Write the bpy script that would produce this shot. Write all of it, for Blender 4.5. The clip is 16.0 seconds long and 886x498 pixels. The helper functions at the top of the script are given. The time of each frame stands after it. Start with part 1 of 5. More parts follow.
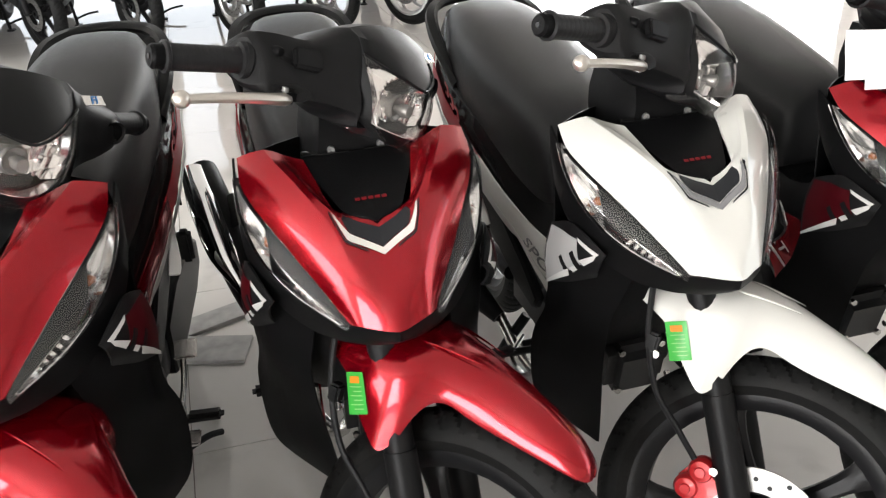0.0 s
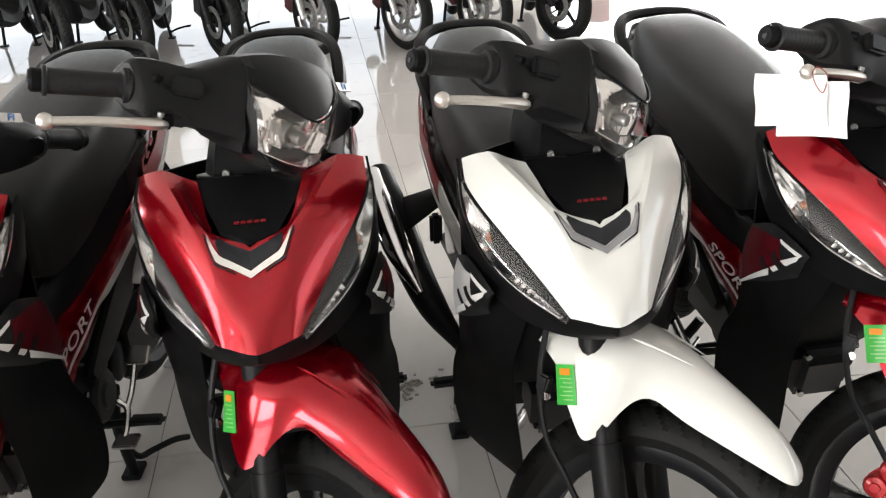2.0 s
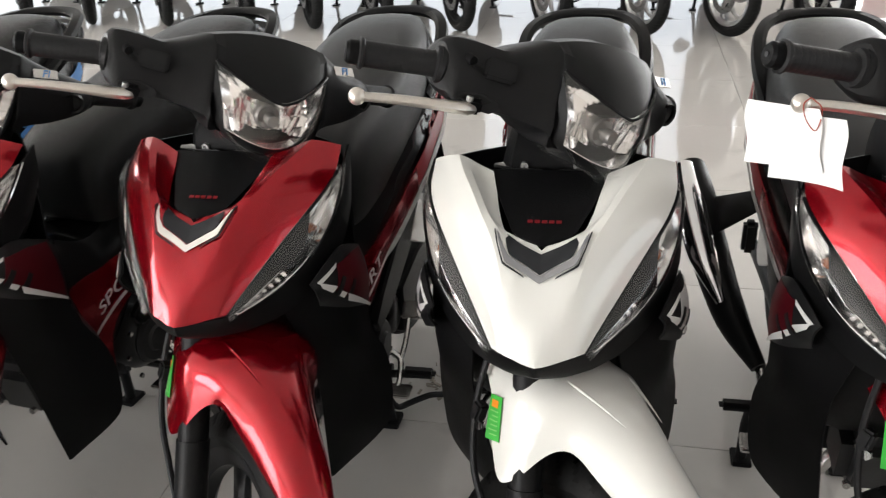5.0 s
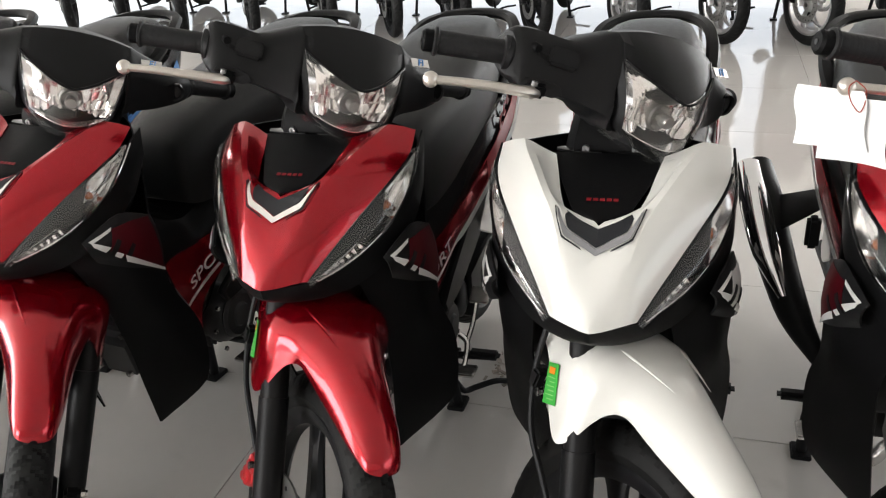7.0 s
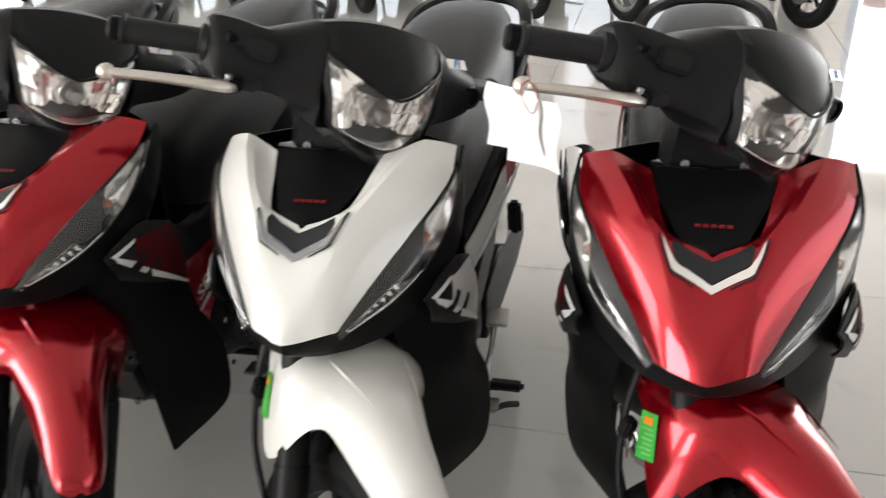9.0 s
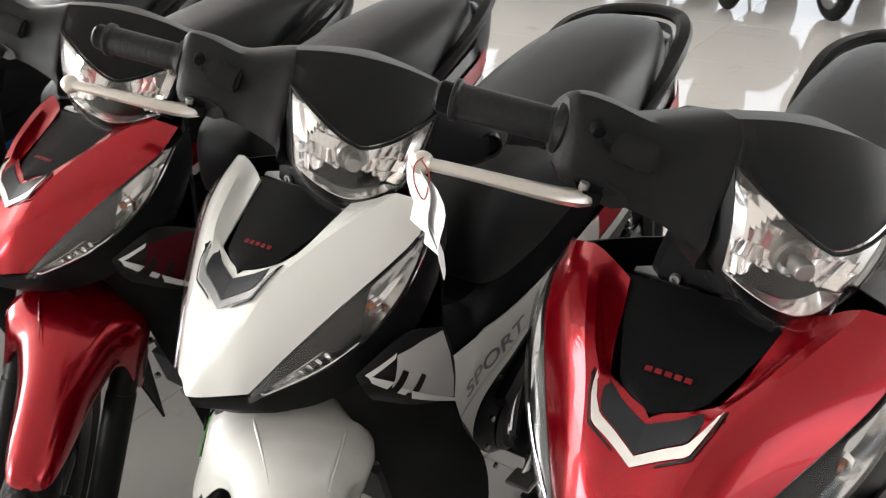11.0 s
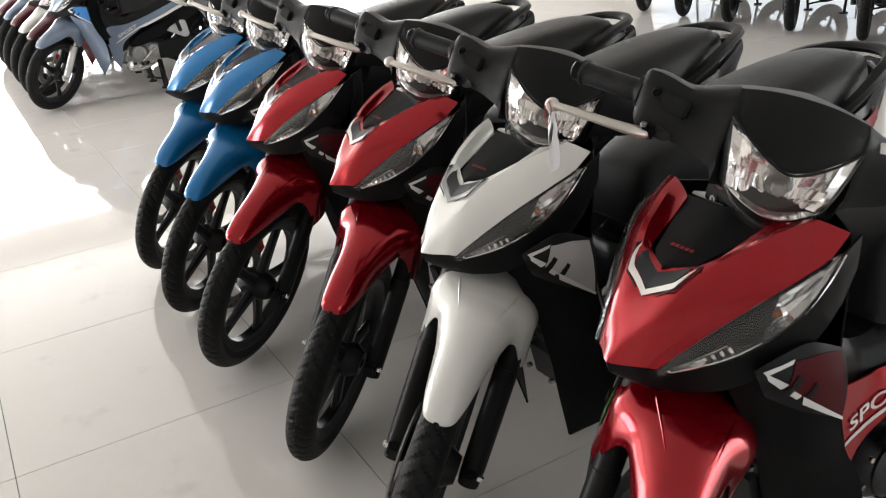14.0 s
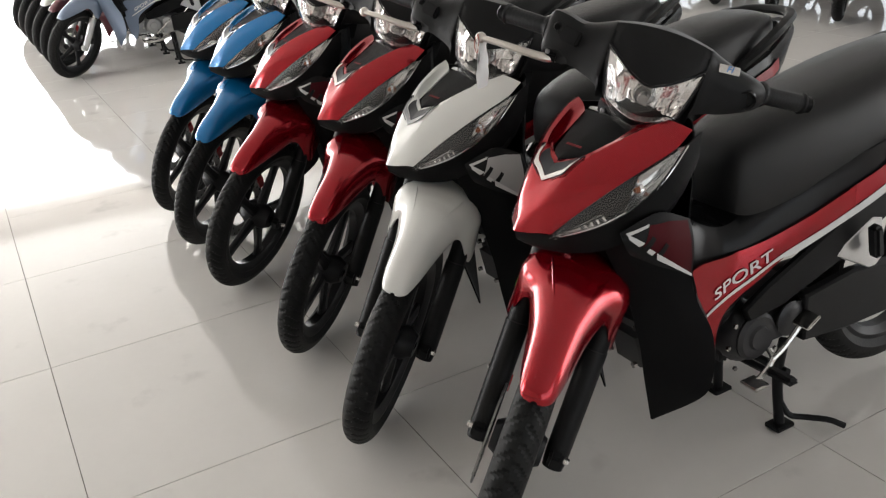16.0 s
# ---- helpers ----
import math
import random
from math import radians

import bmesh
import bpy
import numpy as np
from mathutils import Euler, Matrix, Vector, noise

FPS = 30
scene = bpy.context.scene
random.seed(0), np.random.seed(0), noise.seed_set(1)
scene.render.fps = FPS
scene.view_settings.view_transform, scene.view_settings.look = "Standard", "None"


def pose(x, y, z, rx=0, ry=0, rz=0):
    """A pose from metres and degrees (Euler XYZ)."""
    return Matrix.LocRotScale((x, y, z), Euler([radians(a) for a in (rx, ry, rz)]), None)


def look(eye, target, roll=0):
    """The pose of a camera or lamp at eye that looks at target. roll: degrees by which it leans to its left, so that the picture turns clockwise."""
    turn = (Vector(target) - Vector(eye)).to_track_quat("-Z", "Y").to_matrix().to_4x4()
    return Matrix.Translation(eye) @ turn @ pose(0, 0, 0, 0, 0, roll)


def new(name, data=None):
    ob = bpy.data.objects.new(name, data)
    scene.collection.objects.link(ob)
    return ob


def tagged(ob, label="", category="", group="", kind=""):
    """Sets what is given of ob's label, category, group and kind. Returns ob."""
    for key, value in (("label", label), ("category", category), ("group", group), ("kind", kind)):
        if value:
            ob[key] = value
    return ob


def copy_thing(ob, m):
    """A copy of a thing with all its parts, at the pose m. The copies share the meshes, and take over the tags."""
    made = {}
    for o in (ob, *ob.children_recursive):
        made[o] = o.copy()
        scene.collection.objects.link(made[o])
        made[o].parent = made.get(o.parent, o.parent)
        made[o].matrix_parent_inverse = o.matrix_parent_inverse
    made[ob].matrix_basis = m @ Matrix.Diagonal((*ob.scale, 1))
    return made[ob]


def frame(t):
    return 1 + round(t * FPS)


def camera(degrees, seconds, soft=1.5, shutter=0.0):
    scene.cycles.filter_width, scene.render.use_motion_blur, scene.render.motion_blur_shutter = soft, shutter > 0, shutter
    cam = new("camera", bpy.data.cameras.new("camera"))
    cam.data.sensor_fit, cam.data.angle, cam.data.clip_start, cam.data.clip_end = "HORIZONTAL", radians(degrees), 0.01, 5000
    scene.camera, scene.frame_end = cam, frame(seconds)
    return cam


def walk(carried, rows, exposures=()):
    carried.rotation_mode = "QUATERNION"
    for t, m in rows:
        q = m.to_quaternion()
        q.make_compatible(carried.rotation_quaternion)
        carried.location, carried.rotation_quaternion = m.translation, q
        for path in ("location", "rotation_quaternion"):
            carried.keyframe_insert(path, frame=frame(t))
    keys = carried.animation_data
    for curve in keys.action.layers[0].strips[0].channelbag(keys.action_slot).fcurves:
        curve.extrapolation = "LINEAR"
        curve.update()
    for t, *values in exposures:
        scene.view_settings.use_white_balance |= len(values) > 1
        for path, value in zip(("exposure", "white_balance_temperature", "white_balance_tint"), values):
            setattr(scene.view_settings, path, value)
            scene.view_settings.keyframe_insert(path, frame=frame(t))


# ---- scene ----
# the camera: seconds, place in metres, turn in degrees
cam = camera(54.76, 16.0, soft=1.2, shutter=0.3)
PATH = [
    (0.0, -0.6992, -0.9707, 1.3411, 62.9721, 1.4398, -14.1624),
    (0.5, -0.5596, -0.9873, 1.3315, 63.8004, 1.001, -10.0253),
    (1.0, -0.4409, -1.0077, 1.3322, 63.8669, 0.2024, -7.0463),
    (1.5, -0.3871, -1.0329, 1.3489, 63.6319, 0.8199, -6.0554),
    (2.0, -0.3619, -1.0286, 1.3533, 64.3506, 1.6173, -6.1596),
    (2.5, -0.2867, -0.9575, 1.3313, 65.1418, 0.7293, -5.7156),
    (3.0, -0.1987, -0.8651, 1.3319, 65.273, -0.7902, -4.7159),
    (3.5, -0.1566, -0.8278, 1.3365, 64.6763, -1.5126, -2.5414),
    (4.0, -0.0796, -0.8455, 1.3325, 63.7901, -0.4101, 2.2992),
    (4.5, 0.0396, -0.8775, 1.3452, 63.3886, 1.0458, 8.3552),
    (5.0, 0.1086, -0.911, 1.3452, 63.3771, 1.9342, 13.5602),
    (5.2, 0.1275, -0.9202, 1.3514, 63.454, 2.264, 15.3579),
    (7.3, 0.16, -1.0186, 1.3349, 64.4309, 2.6302, 18.936),
    (7.5, 0.2007, -1.0054, 1.3357, 63.9986, 2.183, 19.2037),
    (8.0, 0.3328, -0.9749, 1.3383, 63.6186, 1.1197, 20.818),
    (8.5, 0.4017, -0.9381, 1.3401, 63.0131, 2.2331, 19.4952),
    (9.0, 0.4605, -0.8278, 1.3281, 62.5405, 1.6127, 15.9214),
    (9.2, 0.4847, -0.7608, 1.3315, 62.9406, 0.7701, 14.7436),
    (11.3, 0.8039, -0.4411, 1.3471, 61.3717, 2.4995, 40.5833),
    (11.5, 0.8368, -0.4615, 1.3406, 61.3804, 2.4776, 41.728),
    (12.0, 0.9305, -0.5403, 1.3475, 62.1377, 2.1832, 45.7995),
    (12.5, 1.0534, -0.587, 1.3776, 64.2409, 2.9231, 51.7721),
    (13.0, 1.2115, -0.5993, 1.3801, 65.4778, 3.416, 56.9652),
    (13.5, 1.3129, -0.612, 1.3859, 65.8373, 4.0934, 59.9254),
    (14.0, 1.3882, -0.6369, 1.3859, 66.3487, 4.7232, 61.9235),
    (14.5, 1.4939, -0.7081, 1.3752, 66.0693, 4.3917, 61.7472),
    (15.0, 1.5872, -0.7414, 1.3747, 65.7442, 4.0587, 61.2276),
    (15.5, 1.7111, -0.7314, 1.3748, 65.7197, 4.1851, 61.6011),
    (16.0, 1.8312, -0.7384, 1.3724, 65.588, 4.218, 62.7899),
]
walk(cam, [(t, pose(x, y, z, rx, ry, rz)) for t, x, y, z, rx, ry, rz in PATH], exposures=[(0, 1.2), (1.5, 1.16), (3.5, .9), (5, 1.0), (7.5, 1.02), (9, 1.1), (12, 1.22), (13, .95), (14, .72), (16, .66)])
# END WALK

# ---- world, lights ----
world = bpy.data.worlds.new("sky")
scene.world = world
world.use_nodes = True
wn = world.node_tree.nodes
sky = wn.new("ShaderNodeTexSky")
sky.sky_type, sky.sun_disc = "NISHITA", False
sky.sun_elevation, sky.sun_rotation = radians(48), radians(250)
world.node_tree.links.new(sky.outputs[0], wn["Background"].inputs[0])
wn["Background"].inputs[1].default_value = 0.06
sun = new("sun", bpy.data.lights.new("sun", "SUN"))
sun.data.energy, sun.data.angle, sun.data.color = 2.5, radians(0.5), (1, 0.95, 0.88)
sun.matrix_world = look((-20, -8, 24), (0, 0, 0))

# room: x from -13 to 9, y from -6 to 11, ceiling 3.7
X0, X1, Y0, Y1, TOP = -13.0, 9.0, -6.0, 11.0, 3.7


def window_light(name, m, w, h, watts):
    """The sky's light in an opening of the hall; some are added fill."""
    lamp = new(name, bpy.data.lights.new(name, "AREA"))
    lamp.data.shape, lamp.data.size, lamp.data.size_y, lamp.data.energy = "RECTANGLE", w, h, watts
    lamp.data.color = (1.0, 0.99, 0.98)
    lamp.matrix_world = m
    return lamp


window_light("daylight_west", look((X0 + 0.02, 0.6, 1.62), (0, 0.6, 1.62)), 12.4, 3.1, 640)
window_light("daylight_street", look((-5.4, Y0 + 0.02, 1.45), (-5.4, 0, 1.45)), 4.0, 2.3, 230)
window_light("daylight_north", look((5.6, Y1 - 0.02, 1.62), (5.6, 0, 1.62)), 6.4, 3.1, 250)
# Fill lamp added in an unseen east opening to lift the bikes and floor.
window_light("fill_east", look((X1 - 0.02, 0.5, 1.62), (0, 0.5, 1.62)), 9.0, 3.1, 85)
# Added fill for the pale back floor; its opening is not in view.
window_light("fill_back_left", look((-5.6, Y1 - 0.02, 1.62), (-5.6, 0, 1.62)), 13.0, 3.1, 95)


# ---- materials ----
def material(name, colour, rough=0.5, metal=0.0, coat=0.0, grain=0.0, scale=60.0, bump=0.0, stain=0.0, stain_scale=3.0, spec=0.5, flake=0.0):
    m = bpy.data.materials.new(name)
    m.use_nodes = True
    nt = m.node_tree
    b = nt.nodes["Principled BSDF"]
    b.inputs["Base Color"].default_value = (*colour, 1)
    b.inputs["Roughness"].default_value = rough
    b.inputs["Metallic"].default_value = metal
    b.inputs["Coat Weight"].default_value = coat
    b.inputs["Coat Roughness"].default_value = 0.015
    b.inputs["Specular IOR Level"].default_value = spec
    tc = nt.nodes.new("ShaderNodeTexCoord")
    fine = nt.nodes.new("ShaderNodeTexNoise")
    fine.inputs["Scale"].default_value, fine.inputs["Detail"].default_value = scale, 4
    nt.links.new(tc.outputs["Object"], fine.inputs["Vector"])
    broad = nt.nodes.new("ShaderNodeTexNoise")
    broad.inputs["Scale"].default_value, broad.inputs["Detail"].default_value = stain_scale, 5
    nt.links.new(tc.outputs["Object"], broad.inputs["Vector"])
    if grain or stain:
        add = nt.nodes.new("ShaderNodeMath")
        add.operation = "MULTIPLY_ADD"
        nt.links.new(fine.outputs["Fac"], add.inputs[0])
        add.inputs[1].default_value = grain
        mul = nt.nodes.new("ShaderNodeMath")
        mul.operation = "MULTIPLY_ADD"
        nt.links.new(broad.outputs["Fac"], mul.inputs[0])
        mul.inputs[1].default_value = stain
        mul.inputs[2].default_value = 1 - 0.5 * (grain + stain)
        nt.links.new(mul.outputs[0], add.inputs[2])
        hsv = nt.nodes.new("ShaderNodeHueSaturation")
        hsv.inputs["Color"].default_value = (*colour, 1)
        nt.links.new(add.outputs[0], hsv.inputs["Value"])
        nt.links.new(hsv.outputs[0], b.inputs["Base Color"])
        rr = nt.nodes.new("ShaderNodeMath")
        rr.operation = "MULTIPLY_ADD"
        nt.links.new(broad.outputs["Fac"], rr.inputs[0])
        rr.inputs[1].default_value, rr.inputs[2].default_value = 0.25 * rough, rough * 0.87
        nt.links.new(rr.outputs[0], b.inputs["Roughness"])
    if bump:
        bp = nt.nodes.new("ShaderNodeBump")
        bp.inputs["Strength"].default_value, bp.inputs["Distance"].default_value = bump, 0.002
        nt.links.new(fine.outputs["Fac"], bp.inputs["Height"])
        nt.links.new(bp.outputs[0], b.inputs["Normal"])
    if flake:
        vor = nt.nodes.new("ShaderNodeTexVoronoi")
        vor.inputs["Scale"].default_value = 900
        nt.links.new(tc.outputs["Object"], vor.inputs["Vector"])
        mixn = nt.nodes.new("ShaderNodeBump")
        mixn.inputs["Strength"].default_value, mixn.inputs["Distance"].default_value = flake, 0.0005
        nt.links.new(vor.outputs["Distance"], mixn.inputs["Height"])
        nt.links.new(mixn.outputs[0], b.inputs["Normal"])
    return m


def clear(name, tint=(1, 1, 1), gloss=0.02):
    """A thin clear cover: what lies behind it, and a mirror gloss by Fresnel."""
    m = bpy.data.materials.new(name)
    m.use_nodes = True
    nt = m.node_tree
    nt.nodes.remove(nt.nodes["Principled BSDF"])
    tr, gl, mix, fr, pw, ma = (nt.nodes.new("ShaderNode" + k) for k in ("BsdfTransparent", "BsdfGlossy", "MixShader", "LayerWeight", "Math", "Math"))
    tr.inputs[0].default_value = (*tint, 1)
    gl.inputs["Roughness"].default_value = gloss
    fr.inputs["Blend"].default_value = 0.5
    pw.operation, ma.operation = "POWER", "MULTIPLY_ADD"
    pw.inputs[1].default_value, ma.inputs[1].default_value, ma.inputs[2].default_value = 5.0, 0.9, 0.04
    nt.links.new(fr.outputs["Facing"], pw.inputs[0])
    nt.links.new(pw.outputs[0], ma.inputs[0])
    nt.links.new(ma.outputs[0], mix.inputs[0])
    nt.links.new(tr.outputs[0], mix.inputs[1])
    nt.links.new(gl.outputs[0], mix.inputs[2])
    nt.links.new(mix.outputs[0], nt.nodes["Material Output"].inputs[0])
    return m


RED = material("candy_red_paint", (0.33, 0.0009, 0.009), 0.15, 0.70, 0.55, stain=0.05, flake=0.12)
WHITE = material("pearl_white_paint", (0.70, 0.70, 0.665), 0.3, 0.0, 1.0, stain=0.03, flake=0.05)
BLUE = material("sky_blue_paint", (0.003, 0.155, 0.40), 0.26, 0.3, 0.6, stain=0.05, flake=0.12)
GREYBLUE = material("slate_blue_paint", (0.13, 0.17, 0.24), 0.35, 0.2, 0.6, stain=0.06)
MAROON = material("maroon_paint", (0.07, 0.006, 0.012), 0.3, 0.2, 1.0, stain=0.05)
MATTE = material("matte_black_plastic", (0.0095, 0.0095, 0.010), 0.42, spec=0.13, grain=0.25, scale=700, bump=0.12, stain=0.2)
PLASTIC = material("textured_black_plastic", (0.0050, 0.0050, 0.0054), 0.40, spec=0.07, grain=0.3, scale=500, bump=0.25, stain=0.25)
SHOULDER = material("polished_black_plastic", (0.01, 0.01, 0.01), 0.12, coat=1.0, spec=0.8, stain=0.1)
UNDER = material("satin_black_plastic", (0.0060, 0.0060, 0.0064), 0.38, spec=0.09, grain=0.25, scale=600, bump=0.1, stain=0.2)
GLOSSBLACK = material("gloss_black_plastic", (0.011, 0.011, 0.0115), 0.22, coat=0.0, spec=0.13, stain=0.15)
VINYL = material("black_seat_vinyl", (0.013, 0.013, 0.0135), 0.38, spec=0.20, grain=0.2, scale=900, bump=0.3, stain=0.2)
RUBBER = material("tyre_rubber", (0.009, 0.009, 0.009), 0.55, spec=0.14, grain=0.4, scale=120, bump=0.3, stain=0.5, stain_scale=8)
GRIP = material("grip_rubber", (0.012, 0.012, 0.013), 0.5, spec=0.22, grain=0.3, scale=300, bump=0.3, stain=0.2)
ALLOY = material("black_cast_alloy", (0.008, 0.008, 0.009), 0.38, spec=0.2, grain=0.2, scale=300, bump=0.1, stain=0.2)
SILVER = material("silver_cast_alloy", (0.55, 0.55, 0.55), 0.3, 0.9, grain=0.15, scale=300, bump=0.06, stain=0.15)
STEEL = material("brushed_steel", (0.6, 0.59, 0.57), 0.25, 1.0, grain=0.2, scale=200, stain=0.2)
DISC = material("worn_disc_steel", (0.30, 0.295, 0.285), 0.38, 0.85, grain=0.2, scale=200, stain=0.25, stain_scale=9)
LABELINK = material("pale_green_print", (0.30, 0.55, 0.22), 0.4, stain=0.05)
CHROME = material("chrome", (0.8, 0.8, 0.8), 0.06, 1.0, stain=0.05)
LEVER = material("cast_aluminium_lever", (0.62, 0.58, 0.53), 0.32, 0.85, grain=0.15, scale=250, bump=0.08, stain=0.12)
CASE = material("dark_engine_casting", (0.032, 0.032, 0.034), 0.45, 0.5, grain=0.3, scale=250, bump=0.25, stain=0.3, stain_scale=12)
HEADCAST = material("grey_head_casting", (0.05, 0.05, 0.052), 0.42, 0.5, grain=0.3, scale=250, bump=0.25, stain=0.3, stain_scale=12)
CASELIGHT = material("grey_engine_casting", (0.3, 0.3, 0.3), 0.4, 0.7, grain=0.25, scale=250, bump=0.2, stain=0.25, stain_scale=12)
def facets(m, scale, depth):
    """Small pressed facets in a lamp's silvering."""
    nt = m.node_tree
    tc, vo, bp, mp = (nt.nodes.new("ShaderNode" + k) for k in ("TexCoord", "TexVoronoi", "Bump", "Mapping"))
    mp.inputs["Scale"].default_value = (1.6, 0.6, 0.7)
    vo.feature = "SMOOTH_F1"
    vo.inputs["Scale"].default_value, vo.inputs["Smoothness"].default_value = scale, 0.25
    bp.inputs["Strength"].default_value, bp.inputs["Distance"].default_value = depth, 0.01
    nt.links.new(tc.outputs["Object"], mp.inputs["Vector"])
    nt.links.new(mp.outputs[0], vo.inputs["Vector"])
    nt.links.new(vo.outputs["Distance"], bp.inputs["Height"])
    nt.links.new(bp.outputs[0], nt.nodes["Principled BSDF"].inputs["Normal"])
    return m


REFLECTOR = facets(material("lamp_reflector", (0.90, 0.88, 0.86), 0.13, 0.85), 30, 0.04)
INDICATOR = facets(material("indicator_reflector", (0.72, 0.71, 0.70), 0.14, 0.9), 34, 0.04)
AMBER = material("amber_bulb", (0.28, 0.085, 0.03), 0.2, coat=0.5)
BULB = material("bulb_cap_grey", (0.30, 0.29, 0.28), 0.25, 0.6)
CALIPER = material("red_brake_caliper", (0.5, 0.015, 0.02), 0.3, 0.2, 0.6, stain=0.1)
DECAL_SILVER = material("silver_decal", (0.72, 0.7, 0.66), 0.3, 0.3, 0.6, stain=0.05)
DECAL_DARK = material("dark_grey_decal", (0.014, 0.015, 0.018), 0.35, spec=0.3, stain=0.1)
DECAL_RED = material("red_decal", (0.30, 0.006, 0.014), 0.4, spec=0.3, stain=0.05)
DECAL_MAROON = material("faded_red_decal", (0.05, 0.0015, 0.004), 0.5, spec=0.12, stain=0.4, stain_scale=9)
DARKRED = material("dull_red_print", (0.17, 0.004, 0.008), 0.45, spec=0.3, stain=0.1)
DECAL_WHITE = material("white_decal", (0.60, 0.60, 0.59), 0.4, coat=0.3, stain=0.05)
DECAL_GREY = material("mid_grey_decal", (0.25, 0.25, 0.26), 0.3, 0.3, 0.5, stain=0.05)
DECAL_PALE = material("pale_grey_decal", (0.42, 0.42, 0.42), 0.4, coat=0.3, stain=0.25, stain_scale=9)
DECAL_BLUE = material("blue_decal", (0.03, 0.2, 0.55), 0.35, coat=0.3, stain=0.05)
GREEN = material("green_label", (0.05, 0.42, 0.06), 0.35, coat=0.2, stain=0.06)
ORANGE = material("orange_label", (0.8, 0.25, 0.02), 0.35, stain=0.05)
PAPER = material("white_paper", (0.82, 0.82, 0.82), 0.7, grain=0.04, scale=80, stain=0.04)
STRING = material("red_string", (0.3, 0.05, 0.03), 0.8, grain=0.1)
LENS = clear("clear_lens")
TAIL = material("red_tail_lens", (0.4, 0.01, 0.01), 0.12, coat=1.0, stain=0.05)
PLASTER = material("cream_wall_paint", (0.66, 0.62, 0.58), 0.7, grain=0.04, scale=40, bump=0.08, stain=0.06, stain_scale=0.8)
# Unseen wall, toned down to cut bounce light from the east.
EASTWALL = material("low_bounce_beige_paint", (0.45, 0.41, 0.38), 0.7, grain=0.06, scale=40, bump=0.08, stain=0.1, stain_scale=0.8)
CEILING = material("white_ceiling_paint", (0.70, 0.69, 0.67), 0.8, grain=0.03, scale=40, bump=0.05, stain=0.04, stain_scale=0.7)
GROUT = material("grey_grout", (0.16, 0.14, 0.12), 0.85, grain=0.3, scale=60, stain=0.4, stain_scale=5)
ASPHALT = material("street_paving", (0.3, 0.29, 0.28), 0.8, grain=0.3, scale=30, bump=0.2, stain=0.3, stain_scale=0.3)
BOARD = material("marbled_tile_offcut", (0.33, 0.325, 0.31), 0.4, grain=0.5, scale=25, stain=0.9, stain_scale=14)
DEBRIS = material("dusty_scraps", (0.30, 0.27, 0.23), 0.8, grain=0.9, scale=70, stain=1.0, stain_scale=25)
REDPAINT = material("red_enamel", (0.45, 0.02, 0.03), 0.4, coat=0.3, stain=0.1)


def tile_material():
    """Polished porcelain: near white, faint clouding that differs from tile to tile, scuffs in the gloss."""
    m = material("polished_porcelain_tile", (0.65, 0.63, 0.60), 0.075, grain=0.03, scale=35, stain=0.10, stain_scale=2.2, spec=0.5)
    nt = m.node_tree
    b = nt.nodes["Principled BSDF"]
    info = nt.nodes.new("ShaderNodeObjectInfo")
    hsv = [n for n in nt.nodes if n.type == "HUE_SAT"][0]
    mr = nt.nodes.new("ShaderNodeMapRange")
    mr.inputs["To Min"].default_value, mr.inputs["To Max"].default_value = 0.985, 1.015
    nt.links.new(info.outputs["Random"], mr.inputs["Value"])
    mixc = nt.nodes.new("ShaderNodeHueSaturation")
    nt.links.new(hsv.outputs[0], mixc.inputs["Color"])
    nt.links.new(mr.outputs[0], mixc.inputs["Value"])
    tc = nt.nodes.new("ShaderNodeNewGeometry")
    n1 = nt.nodes.new("ShaderNodeTexNoise")
    n1.inputs["Scale"].default_value, n1.inputs["Detail"].default_value = 5.0, 8
    nt.links.new(tc.outputs["Position"], n1.inputs["Vector"])
    ramp = nt.nodes.new("ShaderNodeMapRange")
    ramp.inputs["From Min"].default_value, ramp.inputs["From Max"].default_value = 0.62, 0.74
    ramp.inputs["To Min"].default_value, ramp.inputs["To Max"].default_value = 1.0, 0.84
    nt.links.new(n1.outputs["Fac"], ramp.inputs["Value"])
    dirt = nt.nodes.new("ShaderNodeHueSaturation")
    nt.links.new(mixc.outputs[0], dirt.inputs["Color"])
    nt.links.new(ramp.outputs[0], dirt.inputs["Value"])
    nt.links.new(dirt.outputs[0], b.inputs["Base Color"])
    n2 = nt.nodes.new("ShaderNodeTexNoise")
    n2.inputs["Scale"].default_value, n2.inputs["Detail"].default_value = 1.3, 6
    nt.links.new(tc.outputs["Position"], n2.inputs["Vector"])
    rg = nt.nodes.new("ShaderNodeMapRange")
    rg.inputs["From Min"].default_value, rg.inputs["From Max"].default_value = 0.35, 0.7
    rg.inputs["To Min"].default_value, rg.inputs["To Max"].default_value = 0.03, 0.075
    nt.links.new(n2.outputs["Fac"], rg.inputs["Value"])
    nt.links.new(rg.outputs[0], b.inputs["Roughness"])
    return m


TILE = tile_material()


# ---- mesh helpers ----
def part(name, bm, mat, parent=None, label="", angle=38, m=None):
    """Links a bmesh as one mesh object, under a thing or a part."""
    bmesh.ops.recalc_face_normals(bm, faces=bm.faces)
    for f in bm.faces:
        f.smooth = True
    for e in bm.edges:
        if len(e.link_faces) == 2 and e.calc_face_angle(0) > radians(angle):
            e.smooth = False
    me = bpy.data.meshes.new(name)
    bm.to_mesh(me)
    bm.free()
    me.materials.append(mat)
    ob = new(name, me)
    if parent:
        ob.parent = parent
    if m:
        ob.matrix_basis = m
    if label:
        tagged(ob, label)
    return ob


def thing(name, label, category, group="", kind=""):
    return tagged(new(name), label, category, group, kind)


